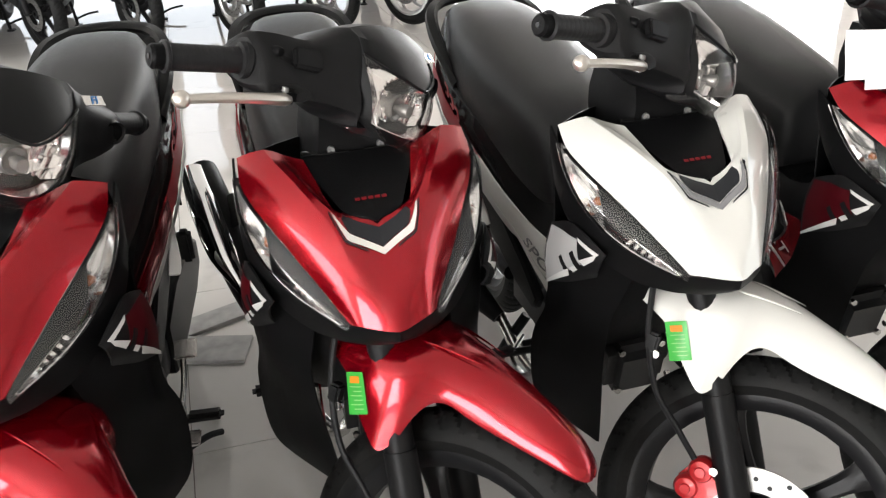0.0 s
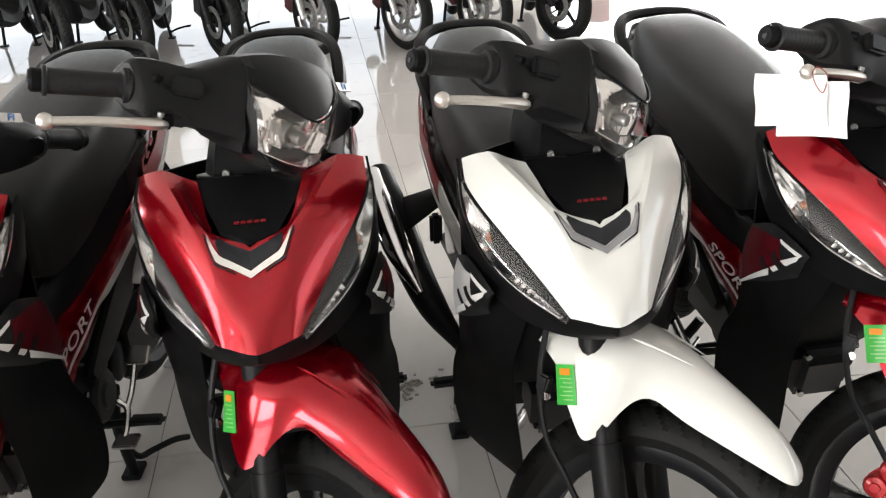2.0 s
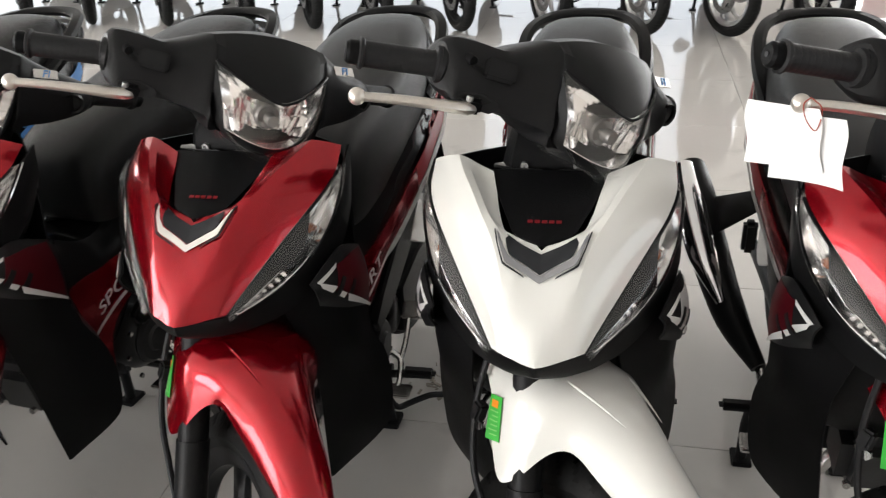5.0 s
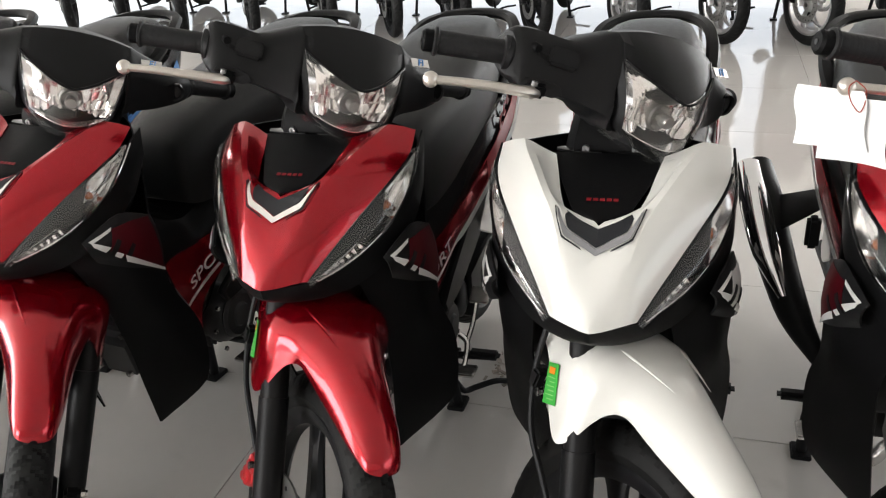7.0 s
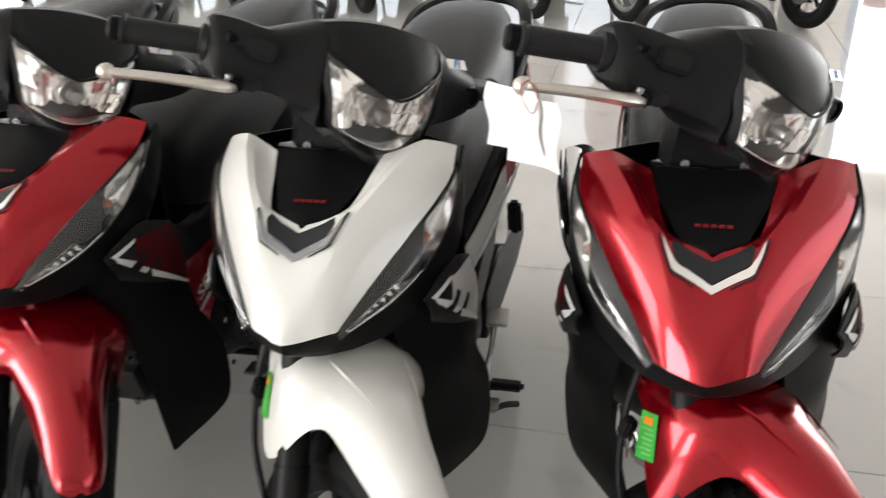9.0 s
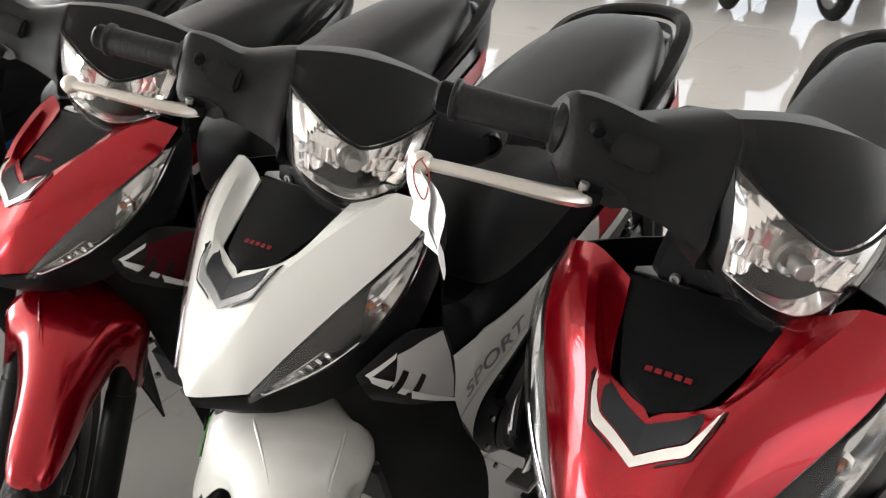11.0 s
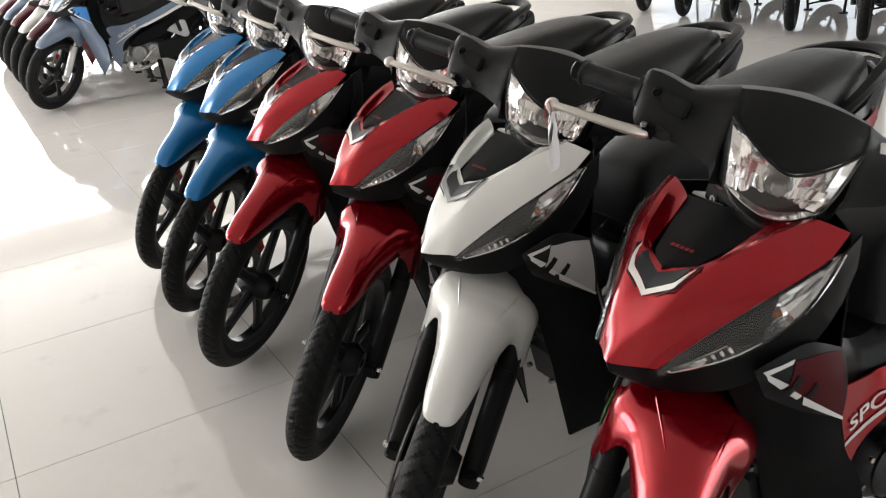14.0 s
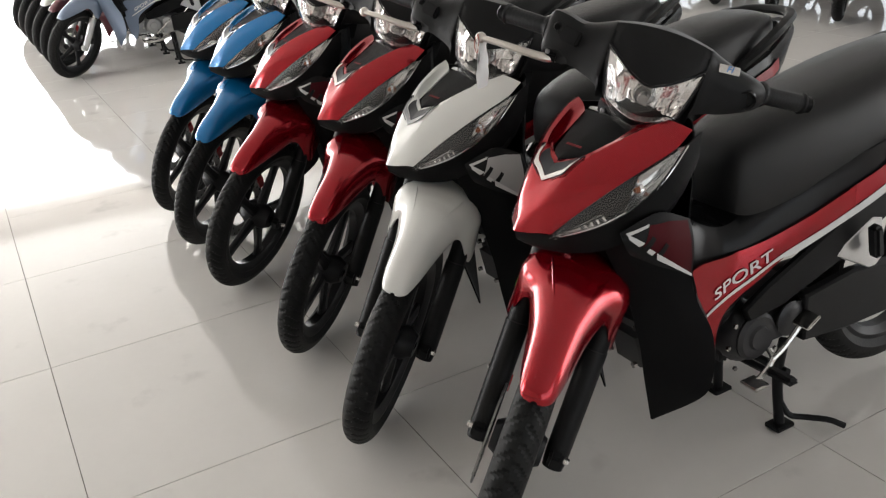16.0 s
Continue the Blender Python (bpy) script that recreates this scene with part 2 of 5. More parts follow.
def curve(pts, n):
    """n points of a Catmull-Rom curve through pts."""
    p = [Vector(q) for q in pts]
    p = [2 * p[0] - p[1], *p, 2 * p[-1] - p[-2]]
    out = []
    for i in range(n):
        u = i / (n - 1) * (len(pts) - 1)
        k = min(int(u), len(pts) - 2)
        f = u - k
        a, b, c, d = p[k:k + 4]
        out.append(0.5 * (2 * b + (c - a) * f + (2 * a - 5 * b + 4 * c - d) * f * f + (3 * b - a - 3 * c + d) * f ** 3))
    return out


def skin(rings, closed=True, caps=True, bm=None):
    """Quads between rings of equal length."""
    bm = bm or bmesh.new()
    vs = [[bm.verts.new(p) for p in r] for r in rings]
    n = len(rings[0])
    for a, b in zip(vs, vs[1:]):
        for i in range(n if closed else n - 1):
            j = (i + 1) % n
            bm.faces.new((a[i], a[j], b[j], b[i]))
    if closed and caps:
        bm.faces.new(vs[0][::-1])
        bm.faces.new(vs[-1])
    return bm


def shell(rows, thick=0.004):
    """An open surface of rows of points, with a thickness."""
    bm = skin(rows, closed=False)
    bmesh.ops.remove_doubles(bm, verts=bm.verts, dist=1e-5)
    bmesh.ops.recalc_face_normals(bm, faces=bm.faces)
    bmesh.ops.solidify(bm, geom=bm.faces[:], thickness=thick)
    return bm


def both(rows):
    """Rows from the middle outwards on one side, made whole over the middle."""
    return [[Vector((-p[0], p[1], p[2])) for p in r[:0:-1]] + [Vector(p) for p in r] for r in rows]


def halves(rows, thick):
    """A surface on one side and its mirror image, joined where they meet in the middle."""
    bm = skin(rows, closed=False)
    skin([[Vector((-p[0], p[1], p[2])) for p in r[::-1]] for r in rows], closed=False, bm=bm)
    bmesh.ops.remove_doubles(bm, verts=bm.verts, dist=1e-5)
    bmesh.ops.recalc_face_normals(bm, faces=bm.faces)
    bmesh.ops.solidify(bm, geom=bm.faces[:], thickness=thick)
    return bm


def tube(pts, radius, n=16, seg=10, bm=None, flat=1.0):
    """A round bar along a smooth curve; radius may be a list."""
    c = curve(pts, n) if n > len(pts) else [Vector(p) for p in pts]
    rings = []
    side = None
    for i, p in enumerate(c):
        d = (c[min(i + 1, len(c) - 1)] - c[max(i - 1, 0)]).normalized()
        if side is None:
            side = d.orthogonal().normalized()
            if abs(d.z) < 0.9:
                side = d.cross(Vector((0, 0, 1))).normalized()
        side = (side - d * side.dot(d)).normalized()
        up = d.cross(side)
        r = radius
        if not isinstance(radius, (int, float)):
            u = i / (len(c) - 1) * (len(radius) - 1)
            k = min(int(u), len(radius) - 2)
            r = radius[k] + (radius[k + 1] - radius[k]) * (u - k)
        rings.append([p + side * math.cos(a) * r + up * math.sin(a) * r * flat for a in (2 * math.pi * j / seg for j in range(seg))])
    return skin(rings, bm=bm)


def lathe(profile, seg=24, axis="x", bm=None, at=(0, 0, 0), closed=False):
    """Turns (along the axis, radius) pairs about an axis through at."""
    o = Vector(at)
    rings = []
    for a in (2 * math.pi * j / seg for j in range(seg)):
        c, s = math.cos(a), math.sin(a)
        if axis == "x":
            rings.append([o + Vector((t, r * c, r * s)) for t, r in profile])
        elif axis == "y":
            rings.append([o + Vector((r * s, t, r * c)) for t, r in profile])
        else:
            rings.append([o + Vector((r * c, r * s, t)) for t, r in profile])
    rings.append(rings[0])
    bm = skin(rings, closed=closed, caps=False, bm=bm)
    bmesh.ops.remove_doubles(bm, verts=bm.verts, dist=1e-5)
    return bm


def block(size, at=(0, 0, 0), bevel=0.003, m=None, bm=None):
    """A bevelled box, the size given, its middle at `at`."""
    b2 = bmesh.new()
    bmesh.ops.create_cube(b2, size=1)
    b2.transform(Matrix.Diagonal((*size, 1)))
    if bevel:
        bmesh.ops.bevel(b2, geom=b2.edges[:], offset=bevel, segments=2, affect="EDGES")
    b2.transform(Matrix.Translation(at) @ (m or Matrix()))
    if bm is None:
        return b2
    me = bpy.data.meshes.new("tmp")
    b2.to_mesh(me)
    b2.free()
    bm.from_mesh(me)
    bpy.data.meshes.remove(me)
    return bm


def plate(outline, depth, direction=(0, 1, 0), bevel=0.002):
    """A flat piece of the outline's shape, given a depth along a direction."""
    bm = bmesh.new()
    f = bm.faces.new([bm.verts.new(p) for p in outline])
    ext = bmesh.ops.extrude_face_region(bm, geom=[f])
    vs = [g for g in ext["geom"] if isinstance(g, bmesh.types.BMVert)]
    bmesh.ops.translate(bm, vec=Vector(direction).normalized() * depth, verts=vs)
    if bevel:
        bmesh.ops.bevel(bm, geom=bm.edges[:], offset=bevel, segments=1, affect="EDGES")
    return bm


def flip(bm):
    """The mirror image over the middle plane of a bike."""
    bm.transform(Matrix.Diagonal((-1, 1, 1, 1)))
    bmesh.ops.reverse_faces(bm, faces=bm.faces)
    return bm


# ---- the step-through motorcycle ----
# its own frame: nose at y = 0, rear at +y, its left at +x; the bars are locked to the left
AXIS = Vector((0, 0.446, 0.895)).normalized()
HEAD = Vector((0, 0, 0.275))
STEER_ANGLE = 48.3
STEER = Matrix.Translation(HEAD) @ Matrix.Rotation(radians(STEER_ANGLE), 4, AXIS) @ Matrix.Translation(-HEAD)
FRONT_AXLE, REAR_AXLE = Vector((0, -0.075, 0.281)), Vector((0, 1.15, 0.325))

INNER = [(0, 0, .712), (0, .035, .757), (0, .07, .797), (0, .108, .829), (.046, .128, .839), (.062, .16, .852), (.072, .2, .871), (.082, .237, .889)]
RIDGE = [(.03, .018, .7115), (.038, .045, .768), (.048, .078, .812), (.062, .112, .844), (.083, .15, .868), (.102, .19, .886), (.12, .228, .899), (.132, .262, .905)]
OUTER = [(.062, .042, .712), (.085, .075, .743), (.108, .108, .772), (.13, .142, .799), (.15, .175, .822), (.167, .207, .842), (.178, .243, .861), (.177, .284, .889)]


def cowl_rows(n=25, cols=9):
    a, b, c = curve(INNER, n), curve(RIDGE, n), curve(OUTER, n)
    rows = []
    for i in range(n):
        r = []
        for j in range(cols):
            s = j / (cols - 1)
            if s < 0.45:
                u = s / 0.45
                p = a[i].lerp(b[i], u) + Vector((0, 0.004, -0.003)) * math.sin(math.pi * u) * min(1, i / n * 4)
                if a[i].x < 0.001:
                    p.y = a[i].y + (b[i].y - a[i].y) * u ** 1.4
            else:
                u = (s - 0.45) / 0.55
                p = b[i].lerp(c[i], u) + Vector((0.002, -0.004, 0.003)) * math.sin(math.pi * u)
            r.append(p)
        rows.append(r)
    return rows


COWL_FINE = np.array([tuple(p) for r in cowl_rows(110, 46) for p in r])


def on_cowl(x, z, lift=0.0022):
    """The point of the front cowl at that x and height, lifted off the paint."""
    d = (COWL_FINE[:, 0] - abs(x)) ** 2 + (COWL_FINE[:, 2] - z) ** 2
    q = COWL_FINE[np.argsort(d)[:24]]
    a = np.c_[q[:, 0] - abs(x), q[:, 2] - z, np.ones(len(q))]
    y = float(np.linalg.lstsq(a, q[:, 1], rcond=None)[0][2])
    return Vector((x, y - lift, z + lift * 0.8))


def decal(xz, lift=0.0022, cuts=5):
    """A thin sticker on the cowl between two lines of (x, z) points."""
    lo, hi = xz
    rows = []
    for k in range(cuts):
        u = k / (cuts - 1)
        rows.append([on_cowl(a[0] + (b[0] - a[0]) * u, a[1] + (b[1] - a[1]) * u, lift) for a, b in zip(lo, hi)])
    return shell(rows, 0.0006)


def dense(pts, n):
    """n points along straight lines through 2D points."""
    d = [0]
    for a, b in zip(pts, pts[1:]):
        d.append(d[-1] + math.dist(a, b))
    out = []
    for i in range(n):
        t = d[-1] * i / (n - 1)
        k = max(j for j in range(len(pts) - 1) if d[j] <= t + 1e-9)
        u = (t - d[k]) / (d[k + 1] - d[k])
        out.append(tuple(a + (b - a) * u for a, b in zip(pts[k], pts[k + 1])))
    return out


def text_mesh(word, size, depth=0.0006, bold=0.0):
    """Letters in the built-in font as a bmesh in the xy plane, centred."""
    cu = bpy.data.curves.new("letters", "FONT")
    cu.body, cu.size, cu.align_x, cu.align_y, cu.extrude, cu.shear = word, size, "CENTER", "CENTER", depth, 0.25
    cu.resolution_u, cu.offset = 3, bold
    ob = new("letters", cu)
    dg = bpy.context.evaluated_depsgraph_get()
    dg.update()
    me = bpy.data.meshes.new_from_object(ob.evaluated_get(dg))
    bm = bmesh.new()
    bm.from_mesh(me)
    bpy.data.objects.remove(ob)
    bpy.data.curves.remove(cu)
    bpy.data.meshes.remove(me)
    return bm


def tyre_mesh(R, half):
    """A motorcycle tyre about the x axis with slanted tread grooves cut into it."""
    prof = []
    for k in range(17):
        a = math.pi * (k / 16 - 0.5)
        prof.append((half * math.sin(a) * 1.0, R - half * 1.15 * (1 - math.cos(a))))
    seg = 300
    rings = []
    for i in range(seg):
        a = 2 * math.pi * i / seg
        ring = []
        for j, (x, r) in enumerate(prof):
            k = abs(j - 8)
            cut = 0.0
            if 1 <= k <= 5 and (i + (k if j > 8 else k + 3)) % 6 < 1:
                cut = 0.0056 if k < 3 else 0.0044
            ring.append(Vector((x, (r - cut) * math.sin(a), (r - cut) * math.cos(a))))
        ring += [Vector((half * 0.62, (R - half * 1.75) * math.sin(a), (R - half * 1.75) * math.cos(a))), Vector((-half * 0.62, (R - half * 1.75) * math.sin(a), (R - half * 1.75) * math.cos(a)))]
        rings.append(ring)
    rings.append(rings[0])
    bm = skin(rings, closed=True, caps=False)
    bmesh.ops.remove_doubles(bm, verts=bm.verts, dist=1e-5)
    return bm


def rim_mesh(R, half):
    return lathe([(-half, R), (-half, R - 0.012), (-half * 0.5, R - 0.03), (half * 0.5, R - 0.03), (half, R - 0.012), (half, R), (half * 0.6, R - 0.006), (-half * 0.6, R - 0.006), (-half, R)], 48)


def spoke_mesh(r0, r1, a, wide, thin, swirl=0.0):
    rings = []
    for k in range(8):
        u = k / 7
        r = r0 + (r1 - r0) * u
        aa = a + swirl * u * u
        w = wide * (1.15 - 0.55 * math.sin(math.pi * min(1, u * 1.0)) * 0.6) * (1 + 0.7 * max(0, u - 0.8) * 5 * 0.4)
        c = Vector((0, r * math.sin(aa), r * math.cos(aa)))
        t = Vector((0, math.cos(aa), -math.sin(aa)))
        h = thin * (1.3 - 0.5 * u)
        rings.append([c + t * w + Vector((h * 0.4, 0, 0)), c + t * w * 0.55 + Vector((h, 0, 0)), c - t * w * 0.55 + Vector((h, 0, 0)), c - t * w + Vector((h * 0.4, 0, 0)),
                      c - t * w + Vector((-h * 0.4, 0, 0)), c - t * w * 0.55 + Vector((-h, 0, 0)), c + t * w * 0.55 + Vector((-h, 0, 0)), c + t * w + Vector((-h * 0.4, 0, 0))])
    return skin(rings)


def wheel(root, name, m, R, half, metal, spokes=5, swirl=0.0, disc=0, first=0.3, wide=0.019):
    """A wheel as a part of a bike: tyre, rim, hub, each spoke, and a brake disc on one side (-1 or 1)."""
    w = part(name, lathe([(-0.055, 0.012), (-0.055, 0.03), (-0.03, 0.045), (0.03, 0.045), (0.055, 0.03), (0.055, 0.012)], 24), metal, root, m=m)
    part("tyre", tyre_mesh(R, half), RUBBER, w, "black rubber tyre with slanted tread grooves", angle=14)
    part("rim", rim_mesh(R - half * 1.62, half * 0.72), metal, w)
    for k in range(spokes):
        part("spoke", spoke_mesh(0.038, R - half * 1.62 - 0.024, first + 2 * math.pi * k / spokes, wide, 0.012, swirl), metal, w)
    if disc:
        b = bmesh.new()
        x = 0.062 * disc
        lathe([(x - 0.002, 0.07), (x - 0.002, 0.11), (x + 0.002, 0.11), (x + 0.002, 0.07), (x - 0.002, 0.07)], 40, bm=b)
        part("brake_disc", b, DISC, w, "drilled steel brake disc")
        holes = bmesh.new()
        for k in range(24):
            a = 2 * math.pi * k / 24
            rr = 0.083 + 0.013 * (k % 3) * 0.7
            lathe([(x - 0.0028, 0), (x - 0.0028, 0.0042), (x + 0.0028, 0.0042), (x + 0.0028, 0)], 8, bm=holes, at=(0, rr * math.sin(a), rr * math.cos(a)))
        tagged(part("disc_holes", holes, ALLOY, w), kind="stuff")
    return w


FENDER = [  # y, top, half width, skirt's lower edge
    (-.221, .544, .006, .538), (-.218, .553, .019, .538), (-.208, .566, .030, .540), (-.182, .587, .038, .545), (-.150, .604, .044, .550), (-.106, .621, .050, .556), (-.066, .634, .056, .562), (-.036, .643, .063, .570), (-.012, .649, .070, .578),
    (.006, .652, .076, .578), (.020, .654, .083, .568), (.032, .656, .091, .545), (.044, .657, .100, .510), (.058, .658, .107, .488), (.070, .659, .111, .486), (.088, .659, .112, .502), (.12, .656, .108, .536), (.15, .649, .098, .568), (.20, .62, .085, .59)]


def fender_side(y):
    """Half width of the mudguard's lobe at y."""
    return float(np.interp(y, [f[0] for f in FENDER], [f[2] for f in FENDER]))


def fender_mesh():
    rows = []
    for y, z, w, low in FENDER:
        h = z - low
        d = min(h, .068)
        r = [(0, y, z), (w * .26, y, z - .025 * d), (w * .5, y, z - .10 * d), (w * .70, y, z - .23 * d), (w * .85, y, z - .42 * d), (w * .95, y, z - .65 * d), (w, y, z - .88 * d), (w, y, z - .88 * d - .5 * (h - .88 * d)), (w * (.985 if y < .015 else 1.02), y + .002, low)]
        rows.append(r)
    fine = [[Vector(p) for p in row] for row in rows]
    cols = [curve([fine[i][j] for i in range(len(fine))], 64) for j in range(len(fine[0]))]
    return shell(both([[c[i] for c in cols] for i in range(64)]), 0.003)


def lens_point(u, v, out=0.0):
    """The headlamp's front: u from -1 to 1 across, v from 0 (chin) to 1 (brow)."""
    w = [0.044, 0.068, 0.074, 0.079, 0.085, 0.091]
    k = min(int(v * 5), 4)
    f = v * 5 - k
    half = w[k] + (w[k + 1] - w[k]) * f
    x = u * half
    top = 0.990 + 0.036 * (abs(x) / 0.09) ** 1.35
    z = 0.898 + (top - 0.898) * v + 0.012 * (1 - v) * u * u
    y = 0.187 + 0.058 * (abs(x) / 0.09) ** 1.8 - 0.010 * math.sin(math.pi * v) + 0.014 * (1 - v) ** 2 + 0.008 * v
    return Vector((x, y - out, z))


COVER = {  # the handlebar cover, section by section, from the headlamp's chin round over the visor
    .094: [(.240, .940), (.246, .985), (.256, 1.030), (.286, 1.054), (.352, 1.034), (.405, .998), (.40, .955), (.33, .922)],
    .115: [(.254, .945), (.259, .986), (.268, 1.022), (.294, 1.041), (.355, 1.026), (.402, .995), (.398, .96), (.33, .933)],
    .15: [(.274, .948), (.276, .98), (.281, 1.008), (.304, 1.026), (.358, 1.014), (.398, .990), (.394, .964), (.335, .940)]}
COVER_RIGHT = {  # it stays tall round the switches
    .19: [(.287, .946), (.289, .972), (.299, 1.000), (.328, 1.026), (.368, 1.017), (.397, .992), (.392, .966), (.342, .942)],
    .216: [(.301, .948), (.304, .972), (.315, .998), (.342, 1.023), (.371, 1.013), (.395, .990), (.391, .966), (.350, .946)],
    .225: [(.316, .956), (.319, .974), (.328, .996), (.347, 1.013), (.366, 1.006), (.385, .987), (.382, .969), (.352, .954)]}
COVER_LEFT = {  # it narrows to a rounded end
    .185: [(.290, .958), (.290, .980), (.294, 1.000), (.314, 1.014), (.360, 1.006), (.390, .988), (.387, .968), (.345, .950)],
    .208: [(.312, .964), (.311, .980), (.314, .993), (.328, 1.003), (.360, .998), (.382, .985), (.380, .970), (.350, .958)],
    .219: [(.331, .971), (.330, .979), (.331, .985), (.340, .990), (.356, .989), (.368, .982), (.367, .974), (.352, .968)]}


def reflector_mesh():
    """The headlamp's bowl: tall stepped columns below the bulb, plain fans above, a shallow chamber in each upper corner."""
    rnd = random.Random(8)
    tilt = {(c, r): (rnd.uniform(-.55, .55), rnd.uniform(-.35, .35), rnd.uniform(-.003, .003)) for c in range(14) for r in range(4)}
    bands = (.21, .38, .56, .74, 1.0)
    rows = []
    for r in range(4):
        for q in (.02, .25, .5, .75, .98):
            v = bands[r] + (bands[r + 1] - bands[r]) * q
            row = []
            for c in range(14):
                mid = lens_point(-1 + (c + .5) / 7, (bands[r] + bands[r + 1]) / 2)
                for f in (.02, .35, .65, .98):
                    u = -1 + (c + f) / 7
                    p = lens_point(u, v)
                    far = math.hypot(p.x, p.z - .957)
                    if far > .060 and p.z > .962:  # corner chamber
                        deep = .012 + .10 * max(0, far - .060)
                    else:
                        a, b, step = tilt[c, r]
                        soft = min(1, max(0, (far - .018) / .008)) * (1 if r < 2 else .35)
                        deep = .052 * max(0, 1 - (far / .078) ** 2) + soft * (a * (p.x - mid.x) + b * (p.z - mid.z) + step + .0016 * (2 * f - 1) ** 2)
                    edge = min(1, 5 * (1 - abs(u)), 7 * (1 - v))
                    row.append(p + Vector((0, .004 + max(0, deep) * edge, 0)))
            rows.append(row)
    return shell(rows, .001)


def cover_front(x, z):
    """How far back the handlebar cover's front lies beside the switches."""
    at = [(.15, COVER[.15])] + sorted(COVER_RIGHT.items())
    depth = [np.interp(z, [q[1] for q in ring[:4]], [q[0] for q in ring[:4]]) for _, ring in at]
    return float(np.interp(x, [q for q, _ in at], depth))


def cover_mesh():
    for x in (0, .03, .055, .075, .088):
        top, chin = lens_point(min(1, x / .09), 1), lens_point(min(1, x / .06), .12)
        u = x / .088
        COVER[x] = [(chin.y + .016, chin.z), (.274 - .024 * max(0, u - .85) / .15, .965), (top.y + .001, top.z + .001), (.281 + .004 * u, 1.068 - .012 * u * u), (.350, 1.046 - .01 * u), (.41, 1.004), (.40, .952), (.33, .90 + .02 * u)]
    sections = [(-x, ring) for x, ring in list(COVER.items()) + list(COVER_RIGHT.items()) if x] + list(COVER.items()) + list(COVER_LEFT.items())
    rings = [[Vector((x, y, z)) for y, z in ring] for x, ring in sorted(sections, key=lambda q: q[0])]
    n = len(rings[0])
    lines = [curve([r[i] for r in rings], 79) for i in range(n)]
    full = []
    for k in range(79):
        base = [line[k] for line in lines]
        ring = []
        for i in range(n):
            a, b, c, d = base[i - 1], base[i], base[(i + 1) % n], base[(i + 2) % n]
            ring += [b, (b + c) * .5625 - (a + d) * .0625]
        full.append(ring)
    return skin(full)


def grip(root, side):
    """A handlebar grip with its end weight."""
    a, b = Vector((side * 0.214, 0.350, 0.982)), Vector((side * 0.336, 0.401, 0.965))
    if side > 0:
        a, b = Vector((0.205, 0.352, 0.979)), Vector((0.314, 0.398, 0.972))
    d = (b - a).normalized()
    prof = [(0.0, .0), (0.0, .024), (.006, .026), (.012, .024), (.014, .0185), (.02, .0175)]
    L = (b - a).length
    for k in range(9):
        t = .022 + k * (L - .05) / 9
        prof += [(t, .0178), (t + .002, .0180), (t + .009, .0180), (t + .010, .0178)]
    prof += [(L - .024, .0185), (L - .022, .0215), (L - .018, .0215), (L - .016, .0175)]
    m = STEER @ Matrix.Translation(a) @ d.to_track_quat("X", "Z").to_matrix().to_4x4()
    g = part("grip", lathe(prof, 20), GRIP, root, "black ribbed rubber grip", m=m)
    part("bar_end", lathe([(L - .018, .0), (L - .018, .0165), (L - .004, .0165), (L, .013), (L, .005), (L - .002, .004), (L - .002, 0)], 20), PLASTIC, g)
    part("bar_end_screw", lathe([(L + .001, 0), (L + .001, .004), (L - .003, .004)], 8), CASE, g)


def strip(lo, hi, x_of, lift, n=24, depth=0.0012, rows=4):
    """A band on the flank between two lines of (y, z)."""
    a, b = curve([(0, y, z) for y, z in lo], n), curve([(0, y, z) for y, z in hi], n)
    out = []
    for k in range(rows):
        u = k / (rows - 1)
        r = [p.lerp(q, u) for p, q in zip(a, b)]
        out.append([Vector((x_of(p.y, p.z) + lift, p.y, p.z)) for p in r])
    return shell(out, depth)


BODY = [  # y, top, bottom, half width at top, half width at bottom: the trunk from the leg shield to the tail
    (.29, .78, .56, .055, .070), (.36, .69, .42, .060, .084), (.42, .635, .36, .062, .090), (.48, .61, .38, .070, .096), (.53, .625, .44, .083, .106), (.60, .665, .50, .096, .116),
    (.70, .705, .54, .114, .134), (.85, .742, .575, .140, .152), (1.0, .775, .615, .147, .156), (1.15, .815, .665, .130, .140), (1.27, .845, .745, .085, .085), (1.34, .865, .80, .050, .045)]


def flank(y, z):
    """Half width of the trunk at a place."""
    k = 0
    while k < len(BODY) - 2 and BODY[k + 1][0] < y:
        k += 1
    a, b = BODY[k], BODY[k + 1]
    u = min(1, max(0, (y - a[0]) / (b[0] - a[0])))
    t, bo, wt, wb = (a[i] + (b[i] - a[i]) * u for i in (1, 2, 3, 4))
    s = min(1, max(0, (z - bo) / max(t - bo, 1e-3)))
    return wb + (wt - wb) * s + 0.012 * math.sin(math.pi * s) + 0.003


def trunk_mesh():
    rings = []
    fine = curve([(c[1], c[2], 0) for c in BODY], 45)
    yy = curve([(c[0], c[3], c[4]) for c in BODY], 45)
    for f, g in zip(fine, yy):
        t, b, y = f.x, f.y, g.x
        ring = []
        for s in (0, .2, .45, .7, .9, 1.0):
            z = b + (t - b) * s
            w = flank(y, z) - 0.004
            ring.append(Vector((w * (0.86 if s in (0, 1.0) else 1), y, z)))
        ring = ring + [Vector((0, y, t + .006))] + [Vector((-p.x, p.y, p.z)) for p in ring[::-1]] + [Vector((0, y, b - .006))]
        rings.append(ring)
    return skin(rings)


